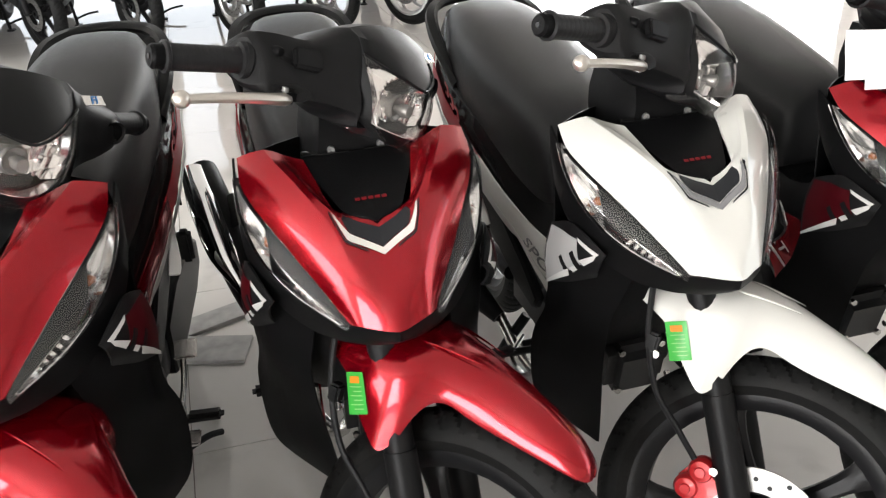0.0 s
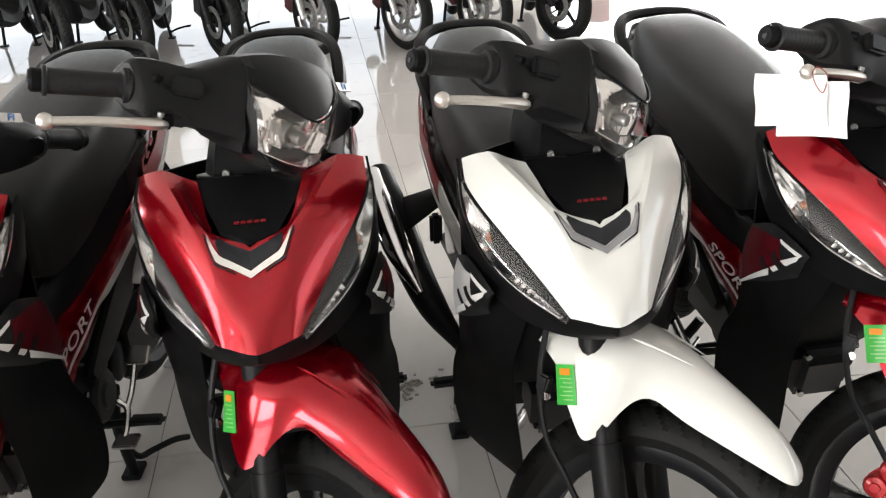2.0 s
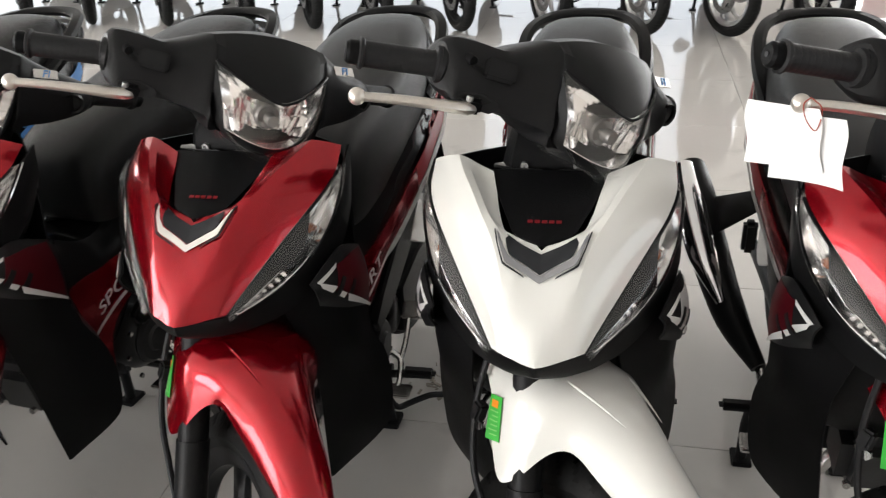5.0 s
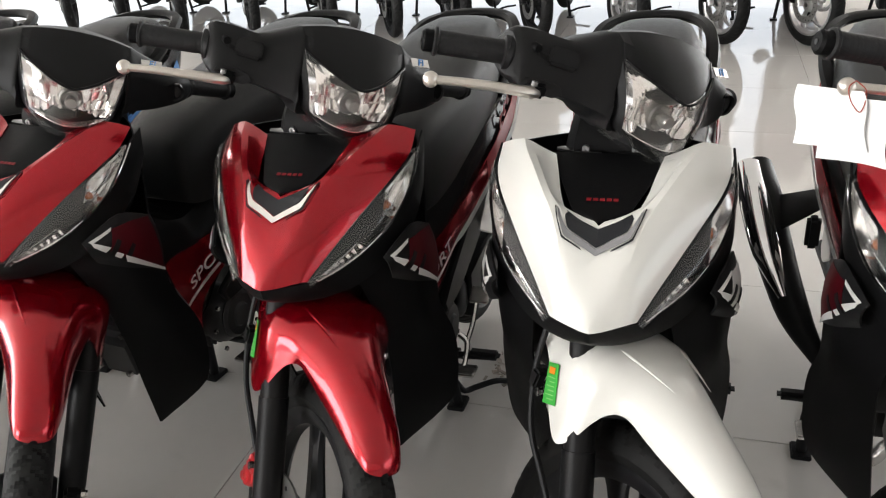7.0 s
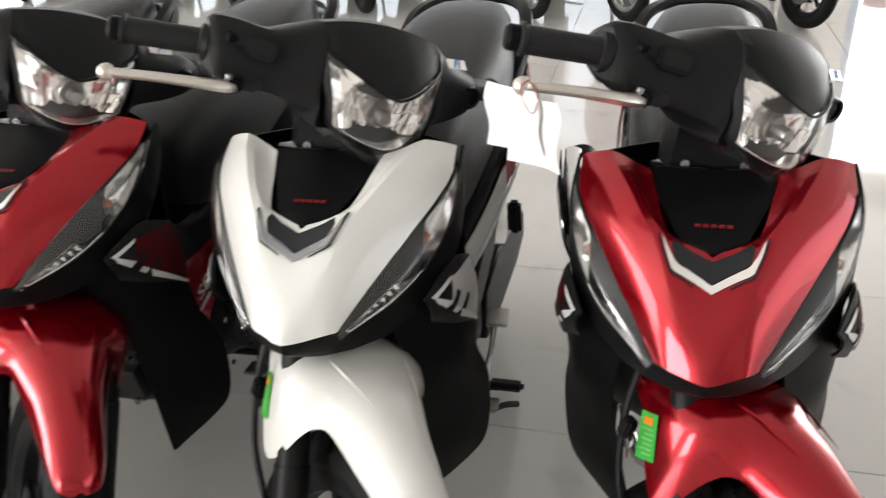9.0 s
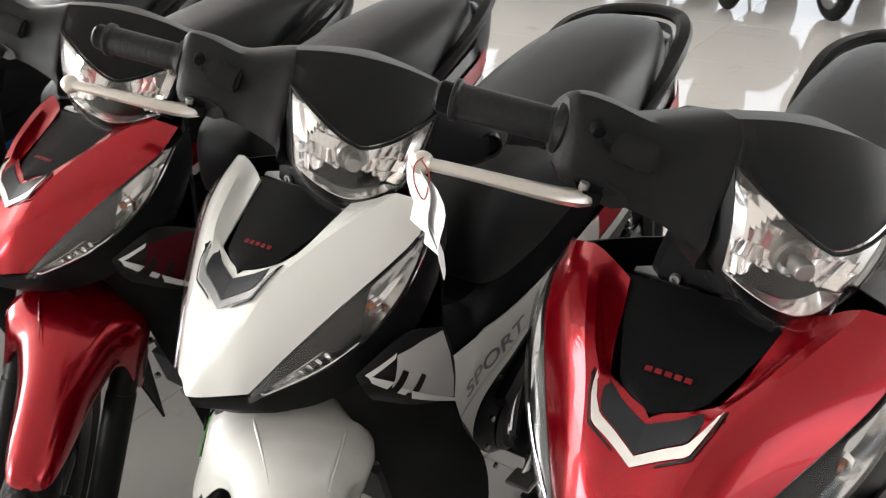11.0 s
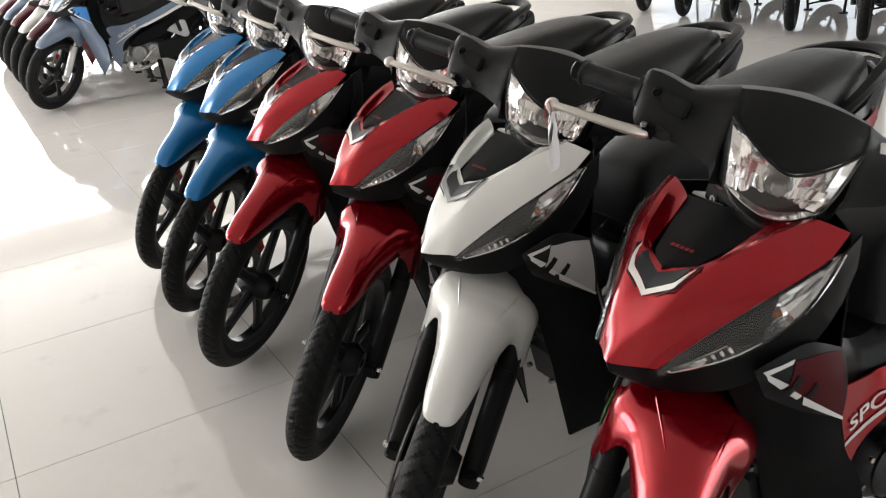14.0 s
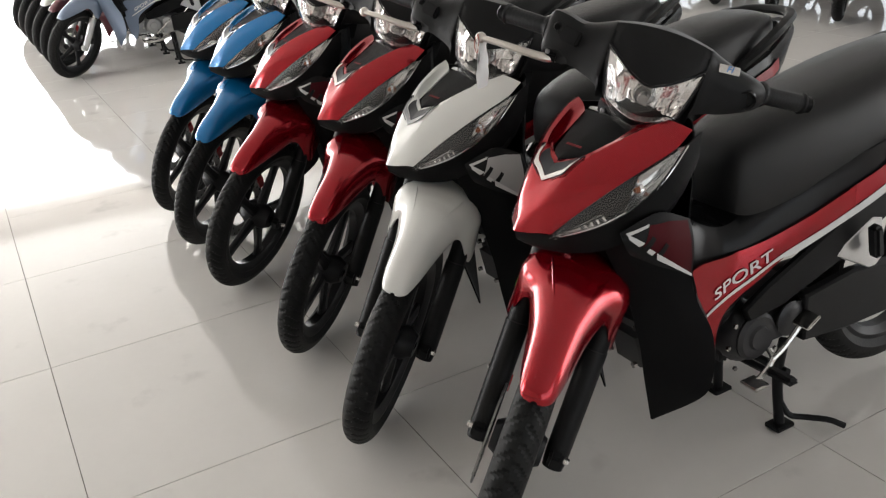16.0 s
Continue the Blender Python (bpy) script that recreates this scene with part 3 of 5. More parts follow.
SEAT = [  # y, top, bottom, half width
    (.484, .712, .672, .052), (.489, .748, .652, .080), (.506, .786, .640, .099), (.548, .813, .636, .110), (.61, .833, .646, .120), (.70, .850, .665, .130), (.80, .868, .686, .138), (.90, .886, .706, .142),
    (1.0, .902, .728, .138), (1.10, .912, .760, .124), (1.19, .912, .80, .100), (1.24, .898, .835, .066)]


def seat_mesh():
    fine = curve([(c[1], c[2], c[3]) for c in SEAT], 48)
    yy = curve([(c[0], 0, 0) for c in SEAT], 48)
    rings = []
    for f, g in zip(fine, yy):
        t, b, w, y = f.x, f.y, f.z, g.x
        h = t - b
        half = [(w * .93, b), (w * 1.0, b + h * .18), (w * 1.0, b + h * .45), (w * .95, b + h * .72), (w * .82, b + h * .90), (w * .6, b + h * .975), (w * .3, t)]
        ring = [Vector((x, y, z)) for x, z in half] + [Vector((0, y, t + .001))] + [Vector((-x, y, z)) for x, z in half[::-1]]
        rings.append(ring)
    return skin(rings)


SHIELD_ROWS = [  # the leg shield, left: front edge to rear edge, by height
    ((.095, .13, .70), (.14, .155, .712), (.172, .20, .72), (.185, .268, .722)),
    ((.105, .14, .66), (.145, .17, .663), (.178, .21, .668), (.193, .268, .672)),
    ((.112, .16, .61), (.15, .19, .61), (.18, .225, .61), (.196, .272, .607)),
    ((.118, .18, .56), (.151, .205, .555), (.18, .24, .55), (.194, .290, .545)),
    ((.116, .20, .49), (.150, .232, .485), (.182, .275, .482), (.203, .322, .478)),
    ((.108, .222, .42), (.142, .25, .415), (.178, .29, .41), (.204, .335, .408)),
    ((.098, .24, .345), (.130, .262, .34), (.166, .296, .335), (.196, .334, .333)),
    ((.088, .26, .27), (.110, .275, .268), (.140, .298, .275), (.170, .322, .288)),
    ((.081, .275, .212), (.083, .277, .211), (.086, .279, .212), (.09, .281, .216))]


def bike(paint, label, shield=None, fork=None, accent=None, case=None, stripe=None, group="motorcycles in a row", forkmetal=None):
    """A step-through motorcycle on its centre stand, bars locked to the left."""
    root = thing("motorcycle", label, "motorcycle", group)
    shield = shield or PLASTIC
    accent = accent or paint
    fork = fork or MATTE
    case = case or CASE
    stripe = stripe or DECAL_RED
    # front cowl
    cowl = part("front_cowl", halves(cowl_rows(), 0.004), paint, root, "glossy painted front cowl with two wings", angle=19)
    for sg in (1, -1):
        e = [(x * sg, z) for x, z in dense([(0, .797), (.047, .819), (.0620, .847)], 15)]
        i = [(x * sg, z) for x, z in dense([(0, .8045), (.042, .8245), (.0608, .847)], 15)]
        part("silver_chevron", decal((e, i)), DECAL_SILVER if paint is not WHITE else DECAL_GREY, cowl, "silver chevron sticker")
        e = [(x * sg, z) for x, z in dense([(0, .8055), (.0415, .8255), (.0505, .8405)], 13)]
        i = [(x * sg, z) for x, z in dense([(0, .8245), (.025, .8325), (.049, .8415)], 13)]
        part("dark_chevron", decal((e, i)), DECAL_DARK, cowl, "dark grey chevron sticker")
        e = [(x * sg, z) for x, z in dense([(.020, .8025), (.0505, .8175), (.0655, .848)], 11)]
        i = [(x * sg, z) for x, z in dense([(.022, .8050), (.0487, .8190), (.0643, .848)], 11)]
        part("chevron_outline", decal((e, i)), DECAL_DARK, cowl)
    # badge plate in the middle
    rows = []
    for u in range(13):
        t = u / 12
        y = .106 + (.240 - .106) * t
        z = .8325 + (.8885 - .8325) * t
        w = [.006, .032, .0435][u] if u < 3 else .0435 + .0565 * (t - 1 / 6)
        rows.append([Vector((w * k / 6, y + .005 * (abs(k / 6) ** 2) + .002, z + .002 - .002 * abs(k / 6))) for k in range(7)])
    badge = part("badge_panel", shell(both(rows), 0.005), PLASTIC, root, "matte black centre panel with a red nameplate")
    for k in range(5):
        b = block((.0072, .0012, .0058), (0, 0, 0), .0004)
        part("red_mark", b, DARKRED, badge, m=Matrix.Translation((-.0195 + .0098 * k, .1475, .8520)) @ pose(0, 0, 0, -66, 0, 0))
    for sg in (1, -1):
        xs = [.012 + .071 * k / 6 for k in range(7)]
        b = shell([[Vector((sg * x, .2425 + .005 * (x / .088) ** 2, .8915 + .001 * (x / .088) ** 2)) for x in xs], [Vector((sg * x, .253, .8925 + .003 * (x / .088) ** 2)) for x in xs], [Vector((sg * (.012 + .8 * (x - .012)), .270, .8880 + .004 * (x / .088) ** 2)) for x in xs]], .003)
        part("panel_shoulder", b, SHOULDER, badge, "glossy black shoulder of the centre panel")
    # steering head cover with two bolts
    rings = []
    for z, y0, y1, w in ((.84, .258, .37, .078), (.885, .2495, .39, .074), (.91, .252, .40, .068), (.94, .268, .40, .060), (.97, .29, .40, .05)):
        rings.append([Vector(p) for p in ((-w, y0 + .02, z), (-w * .8, y0, z), (w * .8, y0, z), (w, y0 + .02, z), (w, y1, z), (-w, y1, z))])
    neck = part("steering_head_cover", skin(rings), PLASTIC, root)
    for sg in (1, -1):
        part("bolt", lathe([(.001, 0), (.001, .0025), (-.002, .003), (-.002, .0055), (.006, .006)], 12, "y", at=(sg * .038, .2475, .8945)), CASELIGHT, neck)
    # nose strip and surrounds under the lamps
    lamp_low = curve([(.066, .046, .703), (.100, .082, .715), (.133, .118, .733), (.162, .157, .761), (.181, .195, .797), (.189, .230, .835), (.187, .262, .866)], 25)
    lamp_high = [p for p in curve(OUTER, 50)][:43]
    lamp_high = curve(lamp_high, 25)
    strip_top = curve([(0, .0005, .711), (.03, .018, .7105), (.064, .045, .708)], 9) + [p.copy() for p in lamp_low[2:]] + [Vector((.184, .30, .884))]
    strip_mid = curve([(0, .004, .694), (.035, .026, .690), (.068, .052, .688)], 9) + curve([(.078, .062, .690), (.105, .092, .705), (.135, .13, .722), (.165, .17, .750), (.184, .208, .783), (.191, .248, .825)], 23) + [Vector((.186, .296, .868))]
    strip_low = curve([(0, .022, .680), (.035, .042, .672), (.07, .07, .668)], 9) + curve([(.080, .08, .668), (.11, .11, .672), (.142, .145, .690), (.170, .18, .722), (.187, .222, .755), (.190, .262, .795)], 23) + [Vector((.184, .295, .835))]
    strip_end = curve([(0, .06, .676), (.035, .075, .668), (.07, .10, .664)], 9) + curve([(.080, .11, .664), (.10, .135, .668), (.13, .165, .690), (.156, .195, .712), (.172, .232, .735), (.176, .265, .77)], 23) + [Vector((.176, .292, .81))]
    part("lower_front_cover", shell(both([strip_top, strip_mid, strip_low, strip_end]), 0.004), UNDER, root, "matte black cover under the lamps and nose")
    for sg in (1, -1):
        # indicator lamp: tray, ribs, bulb, clear lens
        tray, lens = [], []
        for k in range(7):
            u = k / 6
            bow = math.sin(math.pi * u)
            tray.append([a.lerp(b, u) + Vector((-.010, .020, -.004)) * bow * (1.04 if i % 2 else .94) + Vector((0, .002, 0)) for i, (a, b) in enumerate(zip(lamp_high, lamp_low))])
            lens.append([a.lerp(b, u) + Vector((.006, -.009, -.001)) * bow + Vector((0, -.0005, 0)) for a, b in zip(lamp_high, lamp_low)])
        b = shell(tray, 0.002)
        part("indicator_reflector", flip(b) if sg < 0 else b, INDICATOR, root, "silvered reflector of the front indicator", angle=20)
        for k in range(2, 9):
            a, c = lamp_high[k], lamp_low[k]
            d = c - a
            b = block((.0016, .006, d.length * .2), a.lerp(c, .74) + Vector((-.003, .006, -.002)), 0.0005, m=d.to_track_quat("Z", "Y").to_matrix().to_4x4())
            part("indicator_rib", flip(b) if sg < 0 else b, INDICATOR, root)
        # chromed outline of the position light, black bezel above it
        line = [lamp_high[k].lerp(lamp_low[k], .55) + Vector((0, .001, 0)) for k in range(10, 0, -1)] + [lamp_high[k].lerp(lamp_low[k], .93) + Vector((0, .001, 0)) for k in range(1, 12)]
        part("position_light_outline", tube([Vector((sg * p.x, p.y, p.z)) for p in line], .0013, 40, 6), CHROME, root)
        rows2 = []
        for u in (0, .34, .67, 1):
            r = []
            for i, (a, c) in enumerate(zip(lamp_high, lamp_low)):
                wide = .52 if i < 9 else float(np.interp(i, (9, 11, 13, 16), (.72, .86, .50, .08)))
                r.append(a.lerp(c, .02 + wide * u) + Vector((.002, -.001, 0)) * math.sin(math.pi * u) + Vector((0, .0015, 0)))
            rows2.append(r)
        b = shell(rows2, 0.0015)
        part("lamp_bezel", flip(b) if sg < 0 else b, PLASTIC, root)
        k = 14
        c = lamp_high[k].lerp(lamp_low[k], .5) + Vector((-.004, .010, -.002))
        b = lathe([(-.010, 0), (-.008, .004), (-.003, .006), (.006, .006), (.010, .005)], 14, "y", at=c)
        part("amber_bulb", flip(b) if sg < 0 else b, AMBER, root, "amber indicator bulb")
        b = lathe([(-.002, .0085), (-.003, .0115), (.004, .013), (.006, .009)], 18, "y", at=c)
        part("bulb_ring", flip(b) if sg < 0 else b, REFLECTOR, root)
        b = shell(lens, 0.0015)
        o = part("indicator_lens", flip(b) if sg < 0 else b, LENS, root, "clear plastic indicator lens")
        o.visible_shadow = False
        # leg shield
        rows = [curve(r, 13) for r in SHIELD_ROWS]
        cols = [curve([r[j] for r in rows], 36) for j in range(13)]
        b = shell([[c[i] for c in cols] for i in range(36)], 0.004)
        leg = part("leg_shield", flip(b) if sg < 0 else b, shield, root, "tall leg shield that ends in a point", angle=30)
        # winglet blade over the shield with its sticker
        blade = [curve([(.160, .128, .722), (.176, .165, .742), (.188, .205, .752), (.192, .268, .724)], 15), curve([(.168, .127, .712), (.190, .168, .712), (.201, .21, .708), (.200, .270, .695)], 15), curve([(.168, .135, .692), (.192, .175, .680), (.204, .215, .668), (.203, .271, .655)], 15), curve([(.162, .15, .672), (.188, .19, .648), (.198, .225, .632), (.198, .272, .608)], 15)]
        blade = [[c[i] for c in [curve([blade[r][j] for r in range(4)], 13) for j in range(15)]] for i in range(13)]
        b = shell(blade, 0.004)
        wing = part("side_winglet", flip(b) if sg < 0 else b, MATTE, root, "matte black side winglet with a sticker", angle=45)

        skin_pts = np.array([tuple(p) for r in blade for p in r])

        def blade_decal(lo, hi, lift, mat, name, lab=""):
            lo, hi = dense(lo, 11), dense(hi, 11)
            rows3 = []
            for q in (0, .33, .67, 1):
                r = []
                for a, c in zip(lo, hi):
                    y, z = a[0] + (c[0] - a[0]) * q, a[1] + (c[1] - a[1]) * q
                    near = skin_pts[np.argsort((skin_pts[:, 1] - y) ** 2 + (skin_pts[:, 2] - z) ** 2)[:10]]
                    fit = np.linalg.lstsq(np.c_[near[:, 1] - y, near[:, 2] - z, np.ones(10)], near[:, 0], rcond=None)[0]
                    r.append(Vector((float(fit[2]) + lift, y, z)))
                rows3.append(r)
            b = shell(rows3, 0.0007)
            part(name, flip(b) if sg < 0 else b, mat, wing, lab)

        blade_decal([(.160, .694), (.205, .655), (.266, .616)], [(.176, .733), (.215, .734), (.260, .724)], .0022, (DECAL_MAROON if accent is RED else DECAL_PALE if accent is WHITE else DECAL_BLUE), "winglet_sticker", "faded angular sticker on the winglet")
        blade_decal([(.137, .717), (.172, .730)], [(.134, .7215), (.176, .736)], .0030, DECAL_WHITE, "white_corner")
        blade_decal([(.137, .711), (.153, .695)], [(.136, .721), (.162, .702)], .0034, DECAL_WHITE, "white_corner")
        blade_decal([(.166, .683), (.176, .674)], [(.170, .690), (.181, .681)], .0032, DECAL_WHITE, "white_dash")
        blade_decal([(.186, .664), (.268, .608)], [(.183, .679), (.268, .6135)], .0032, DECAL_WHITE, "white_edge")
        for k in (0, 1):
            blade_decal([(.157 + .024 * k, .690 - .017 * k), (.166 + .024 * k, .684 - .017 * k)], [(.176 + .024 * k, .714 - .017 * k), (.182 + .024 * k, .708 - .017 * k)], .0038, MATTE, "black_hook")
    # inner cover between the shields, and the rear skin towards the rider
    rings = []
    for z, y0, y1, w in ((.70, .13, .30, .125), (.62, .17, .32, .135), (.54, .215, .34, .14), (.48, .25, .36, .135), (.435, .285, .36, .12)):
        rings.append([Vector(p) for p in ((-w, y0 + .04, z), (-w * .6, y0, z), (w * .6, y0, z), (w, y0 + .04, z), (w, y1, z), (-w, y1, z))])
    part("inner_cover", skin(rings), PLASTIC, root)
    rows = []
    for z, w, y in ((.884, .172, .293), (.84, .180, .288), (.78, .184, .282), (.72, .186, .274), (.66, .190, .274), (.60, .192, .280), (.54, .192, .295), (.48, .198, .322)):
        rows.append([Vector((w * k / 6, y + .085 * (1 - (k / 6) ** 2), z)) for k in range(7)])
    part("rear_shield_cover", shell(both(rows), .003), PLASTIC, root)
    part("horn", lathe([(-.02, 0), (-.02, .03), (-.012, .036), (.012, .036), (.02, .02), (.02, 0)], 20, "y", at=(.05, .175, .57)), CASE, root)
    # trunk, painted flank panels, stripes and word
    part("body_cover", trunk_mesh(), GLOSSBLACK, root, "gloss black body cover under the seat")
    for sg in (1, -1):
        lo = [(.405, .246), (.436, .311), (.452, .406), (.498, .455), (.552, .487), (.635, .535), (.79, .592)]
        hi = [(.372, .30), (.352, .42), (.360, .53), (.392, .557), (.50, .559), (.636, .597), (.79, .655)]
        xo = lambda y, z: max(flank(y, z), .096 if y < .5 else 0)
        b = strip(lo, hi, xo, .004, 34, 0.004, 7)
        pan = part("flank_panel", flip(b) if sg < 0 else b, accent, root, "painted side panel")
        b = strip([(.775, .602), (.90, .653), (1.05, .706), (1.2, .757)], [(.775, .650), (.90, .696), (1.05, .744), (1.2, .787)], flank, .0035, 24, .002, 4)
        part("colour_stripe", flip(b) if sg < 0 else b, stripe, root)
        b = strip([(.411, .429), (.488, .469), (.589, .520), (.643, .530), (.72, .559), (.798, .589), (.876, .622), (1.0, .667), (1.15, .717)], [(.411, .436), (.487, .4765), (.588, .528), (.640, .549), (.716, .577), (.794, .608), (.872, .643), (1.0, .688), (1.15, .739)], xo, .0065, 40, .001, 4)
        part("white_stripe", flip(b) if sg < 0 else b, DECAL_WHITE, root)
        b = plate([(sg * .104, y, z) for y, z in ((.50, .425), (.57, .465), (.72, .530), (.92, .61), (1.04, .64), (1.04, .58), (.92, .51), (.78, .45), (.62, .40), (.52, .39))], .022, (sg, 0, 0), .006)
        part("side_cover", b, UNDER, root, "black side cover under the striped panel")
        # lettering along the panel
        b = text_mesh("SPORT", .042, .0006, .0004)
        bmesh.ops.triangulate(b, faces=b.faces[:])
        long = max(v.co.x for v in b.verts) - min(v.co.x for v in b.verts)
        b.transform(Matrix.Diagonal((.168 / long, .80, 1, 1)))
        ang = radians(25)
        m = Matrix(((0, 0, sg, 0), (sg, 0, 0, 0), (0, 1, 0, 0), (0, 0, 0, 1)))
        b.transform(Matrix.Translation((0, .500, .5050)) @ Matrix.Rotation(ang, 4, "X") @ m)
        for v in b.verts:
            v.co.x = sg * (xo(v.co.y, v.co.z) + .0069 + (.0006 if v.co.x * sg > 0 else 0))
        bmesh.ops.recalc_face_normals(b, faces=b.faces[:])
        part("side_lettering", b, DECAL_WHITE if accent is not WHITE else DECAL_GREY, pan, "slanted capital letters along the panel", angle=1)
        # model emblem on the seat's flank: plain strokes
        for k in range(3):
            y = .900 + .040 * k
            z = .712 + .018 * k
            x = flank(y, z) + .006
            for size, dy, dz, tilt in (((.002, .008, .03), 0, 0, -25), ((.002, .024, .006), .012, .012, 20), ((.002, .022, .006), .008, -.009, 20)):
                b = block(size, (x, y + dy, z + dz), .0005, m=pose(0, 0, 0, tilt, 0, 0))
                part("emblem_stroke", flip(b) if sg < 0 else b, DECAL_RED if accent is not BLUE else DECAL_BLUE, root)
    part("seat", seat_mesh(), VINYL, root, "long black vinyl seat", angle=50)
    # grab rail, tail, tail lamp
    rings = []
    rail = curve([(.138, .98, .765), (.146, 1.09, .825), (.134, 1.20, .878), (.086, 1.285, .894), (0, 1.315, .897), (-.086, 1.285, .894), (-.134, 1.20, .878), (-.146, 1.09, .825), (-.138, .98, .765)], 49)
    for i, p in enumerate(rail):
        d = (rail[min(i + 1, 48)] - rail[max(i - 1, 0)]).normalized()
        out = Vector((p.x, (p.y - 1.08) * 1.2, 0)).normalized()
        up = out.cross(d).normalized()
        up = up if up.z > 0 else -up
        wdt = .014 + .007 * math.sin(math.pi * i / 48)
        rings.append([p + out * wdt, p + out * wdt * .6 + up * .011, p - out * wdt * .6 + up * .010, p - out * wdt, p - out * wdt * .5 - up * .011, p + out * wdt * .7 - up * .012])
    part("grab_rail", skin(rings), MATTE, root, "matte black grab rail round the tail", angle=50)
    rings = []
    for y, t, b_, w in ((1.10, .845, .775, .118), (1.20, .868, .78, .108), (1.28, .872, .795, .082), (1.325, .862, .81, .05)):
        rings.append([Vector(p) for p in ((-w, y, b_ + .02), (-w * .9, y, t - .015), (-w * .5, y, t), (w * .5, y, t), (w * .9, y, t - .015), (w, y, b_ + .02), (w * .5, y, b_), (-w * .5, y, b_))])
    part("tail_cover", skin(rings), GLOSSBLACK, root)
    rings = []
    for y, w, t, b_ in ((1.24, .088, .83, .775), (1.31, .062, .835, .775), (1.345, .035, .825, .785)):
        rings.append([Vector(p) for p in ((-w, y, b_), (-w, y, t), (w, y, t), (w, y, b_))])
    part("tail_lamp", skin(rings), TAIL, root, "red tail lamp")
    # front end
    m = STEER @ Matrix.Translation(FRONT_AXLE)
    wheel(root, "front_wheel", m, .279, .037, ALLOY, 5, 0, -1, 0.55)
    b = fender_mesh()
    b.transform(STEER)
    fend = part("front_fender", b, paint, root, "glossy painted front mudguard with a long tip", angle=30)
    for sg in (1, -1):
        b = tube([(sg * .036, -.030, .6435), (sg * .046, .010, .6475), (sg * .056, .050, .6495), (sg * .064, .085, .6475)], [.0004, .0016, .0024, .0006], 14, 8)
        b.transform(STEER)
        part("fender_crease", b, paint, fend)
        foot = FRONT_AXLE + Vector((sg * .083, .018, .0))
        up = foot + AXIS * .47
        b = tube([foot - AXIS * .035, foot, foot + AXIS * .12, foot + AXIS * .23], [.022, .025, .0255, .0255], 12, 16)
        b.transform(STEER)
        leg = part("fork_slider", b, fork, root)
        b = tube([foot + AXIS * .22, up], .0165 if forkmetal else .0235, 4, 14)
        b.transform(STEER)
        part("fork_tube", b, forkmetal or MATTE, root)
        b = block((.03, .05, .035), FRONT_AXLE + Vector((sg * .083, .004, 0)), .006)
        b.transform(STEER)
        part("axle_clamp", b, fork, leg)
        b = lathe([(0, 0), (0, .006), (.002, .0085), (.009, .0085), (.010, .007), (.014, .0065), (.014, 0)], 6, "x", at=FRONT_AXLE + Vector((.097, 0, 0)))
        if sg < 0:
            flip(b)
        b.transform(STEER)
        part("axle_nut", b, STEEL, leg, "bright steel axle nut")
        b = lathe([(0, 0), (0, .007), (-.006, .007), (-.006, 0)], 6, "x", at=(-.0955, .1535, .514))
        if sg > 0:
            flip(b)
        b.transform(STEER)
        part("fender_bolt", b, STEEL, fend)
    # caliper and hose on the right
    turn = pose(0, 0, 0, 30, 0, 0)
    b = block((.040, .058, .082), FRONT_AXLE + Vector((-.075, .100, .055)), .017, m=turn)
    for dy, dz in ((.104, .076), (.118, .040)):
        lathe([(.0, 0), (.0, .019), (-.022, .021), (-.030, .017), (-.032, .009), (-.036, .008), (-.036, 0)], 18, "x", bm=b, at=FRONT_AXLE + Vector((-.070, dy, dz)))
    block((.016, .030, .100), FRONT_AXLE + Vector((-.080, .078, .060)), .006, m=turn, bm=b)
    b.transform(STEER)
    cal = part("brake_caliper", b, CALIPER, root, "red brake caliper")
    b = lathe([(0, 0), (0, .007), (-.008, .007), (-.008, 0)], 6, "x", at=FRONT_AXLE + Vector((-.104, .085, .09)))
    b.transform(STEER)
    part("caliper_bolt", b, STEEL, cal)
    pts = [Vector(p) for p in ((-.088, .040, .365), (-.096, .085, .41), (-.103, .135, .46), (-.104, .172, .54), (-.098, .190, .62), (-.085, .205, .69), (-.07, .23, .76))]
    b = tube(pts, .0052, 30, 8)
    b.transform(STEER)
    part("brake_hose", b, GRIP, root)
    b = block((.02, .02, .03), (-.103, .162, .535), .004)
    b.transform(STEER)
    part("hose_clamp", b, MATTE, root)
    # green label on the right of the mudguard
    along, across = AXIS, Vector((0, AXIS.z, -AXIS.y))

    def on_lobe(a, c, lift):
        p = Vector((0, .1246, .551)) + along * a + across * c * .86
        return Vector((-fender_side(p.y) * 1.02 - .0015 - lift, p.y, p.z))

    b = shell([[on_lobe(-.031 + .062 * k / 5, -.0215 + .043 * u / 6, 0) for k in range(6)] for u in range(7)], 0.0008)
    b.transform(STEER)
    lab = part("green_label", b, GREEN, fend, "green energy label")

    def field(name, a0, a1, c0, c1, mat):
        b = shell([[on_lobe(a, c, .0012) for a in (a0, a1)] for c in (c0, c0 + (c1 - c0) / 3, c0 + (c1 - c0) * 2 / 3, c1)], .0005)
        b.transform(STEER)
        part(name, b, mat, lab)

    field("orange_field", .015, .025, -.012, .012, ORANGE)
    for k in range(6):
        field("print_bar", .009 - .0065 * k, .0105 - .0065 * k, -.015, .013 - .008 * (k % 2), LABELINK)
    # handlebar cover with headlamp
    b = cover_mesh()
    b.transform(STEER)
    cov = part("handlebar_cover", b, MATTE, root, "matte black handlebar cover with a visor", angle=32)
    b = reflector_mesh()
    b.transform(STEER)
    part("headlamp_reflector", b, REFLECTOR, root, "fluted silver headlamp reflector", angle=24)
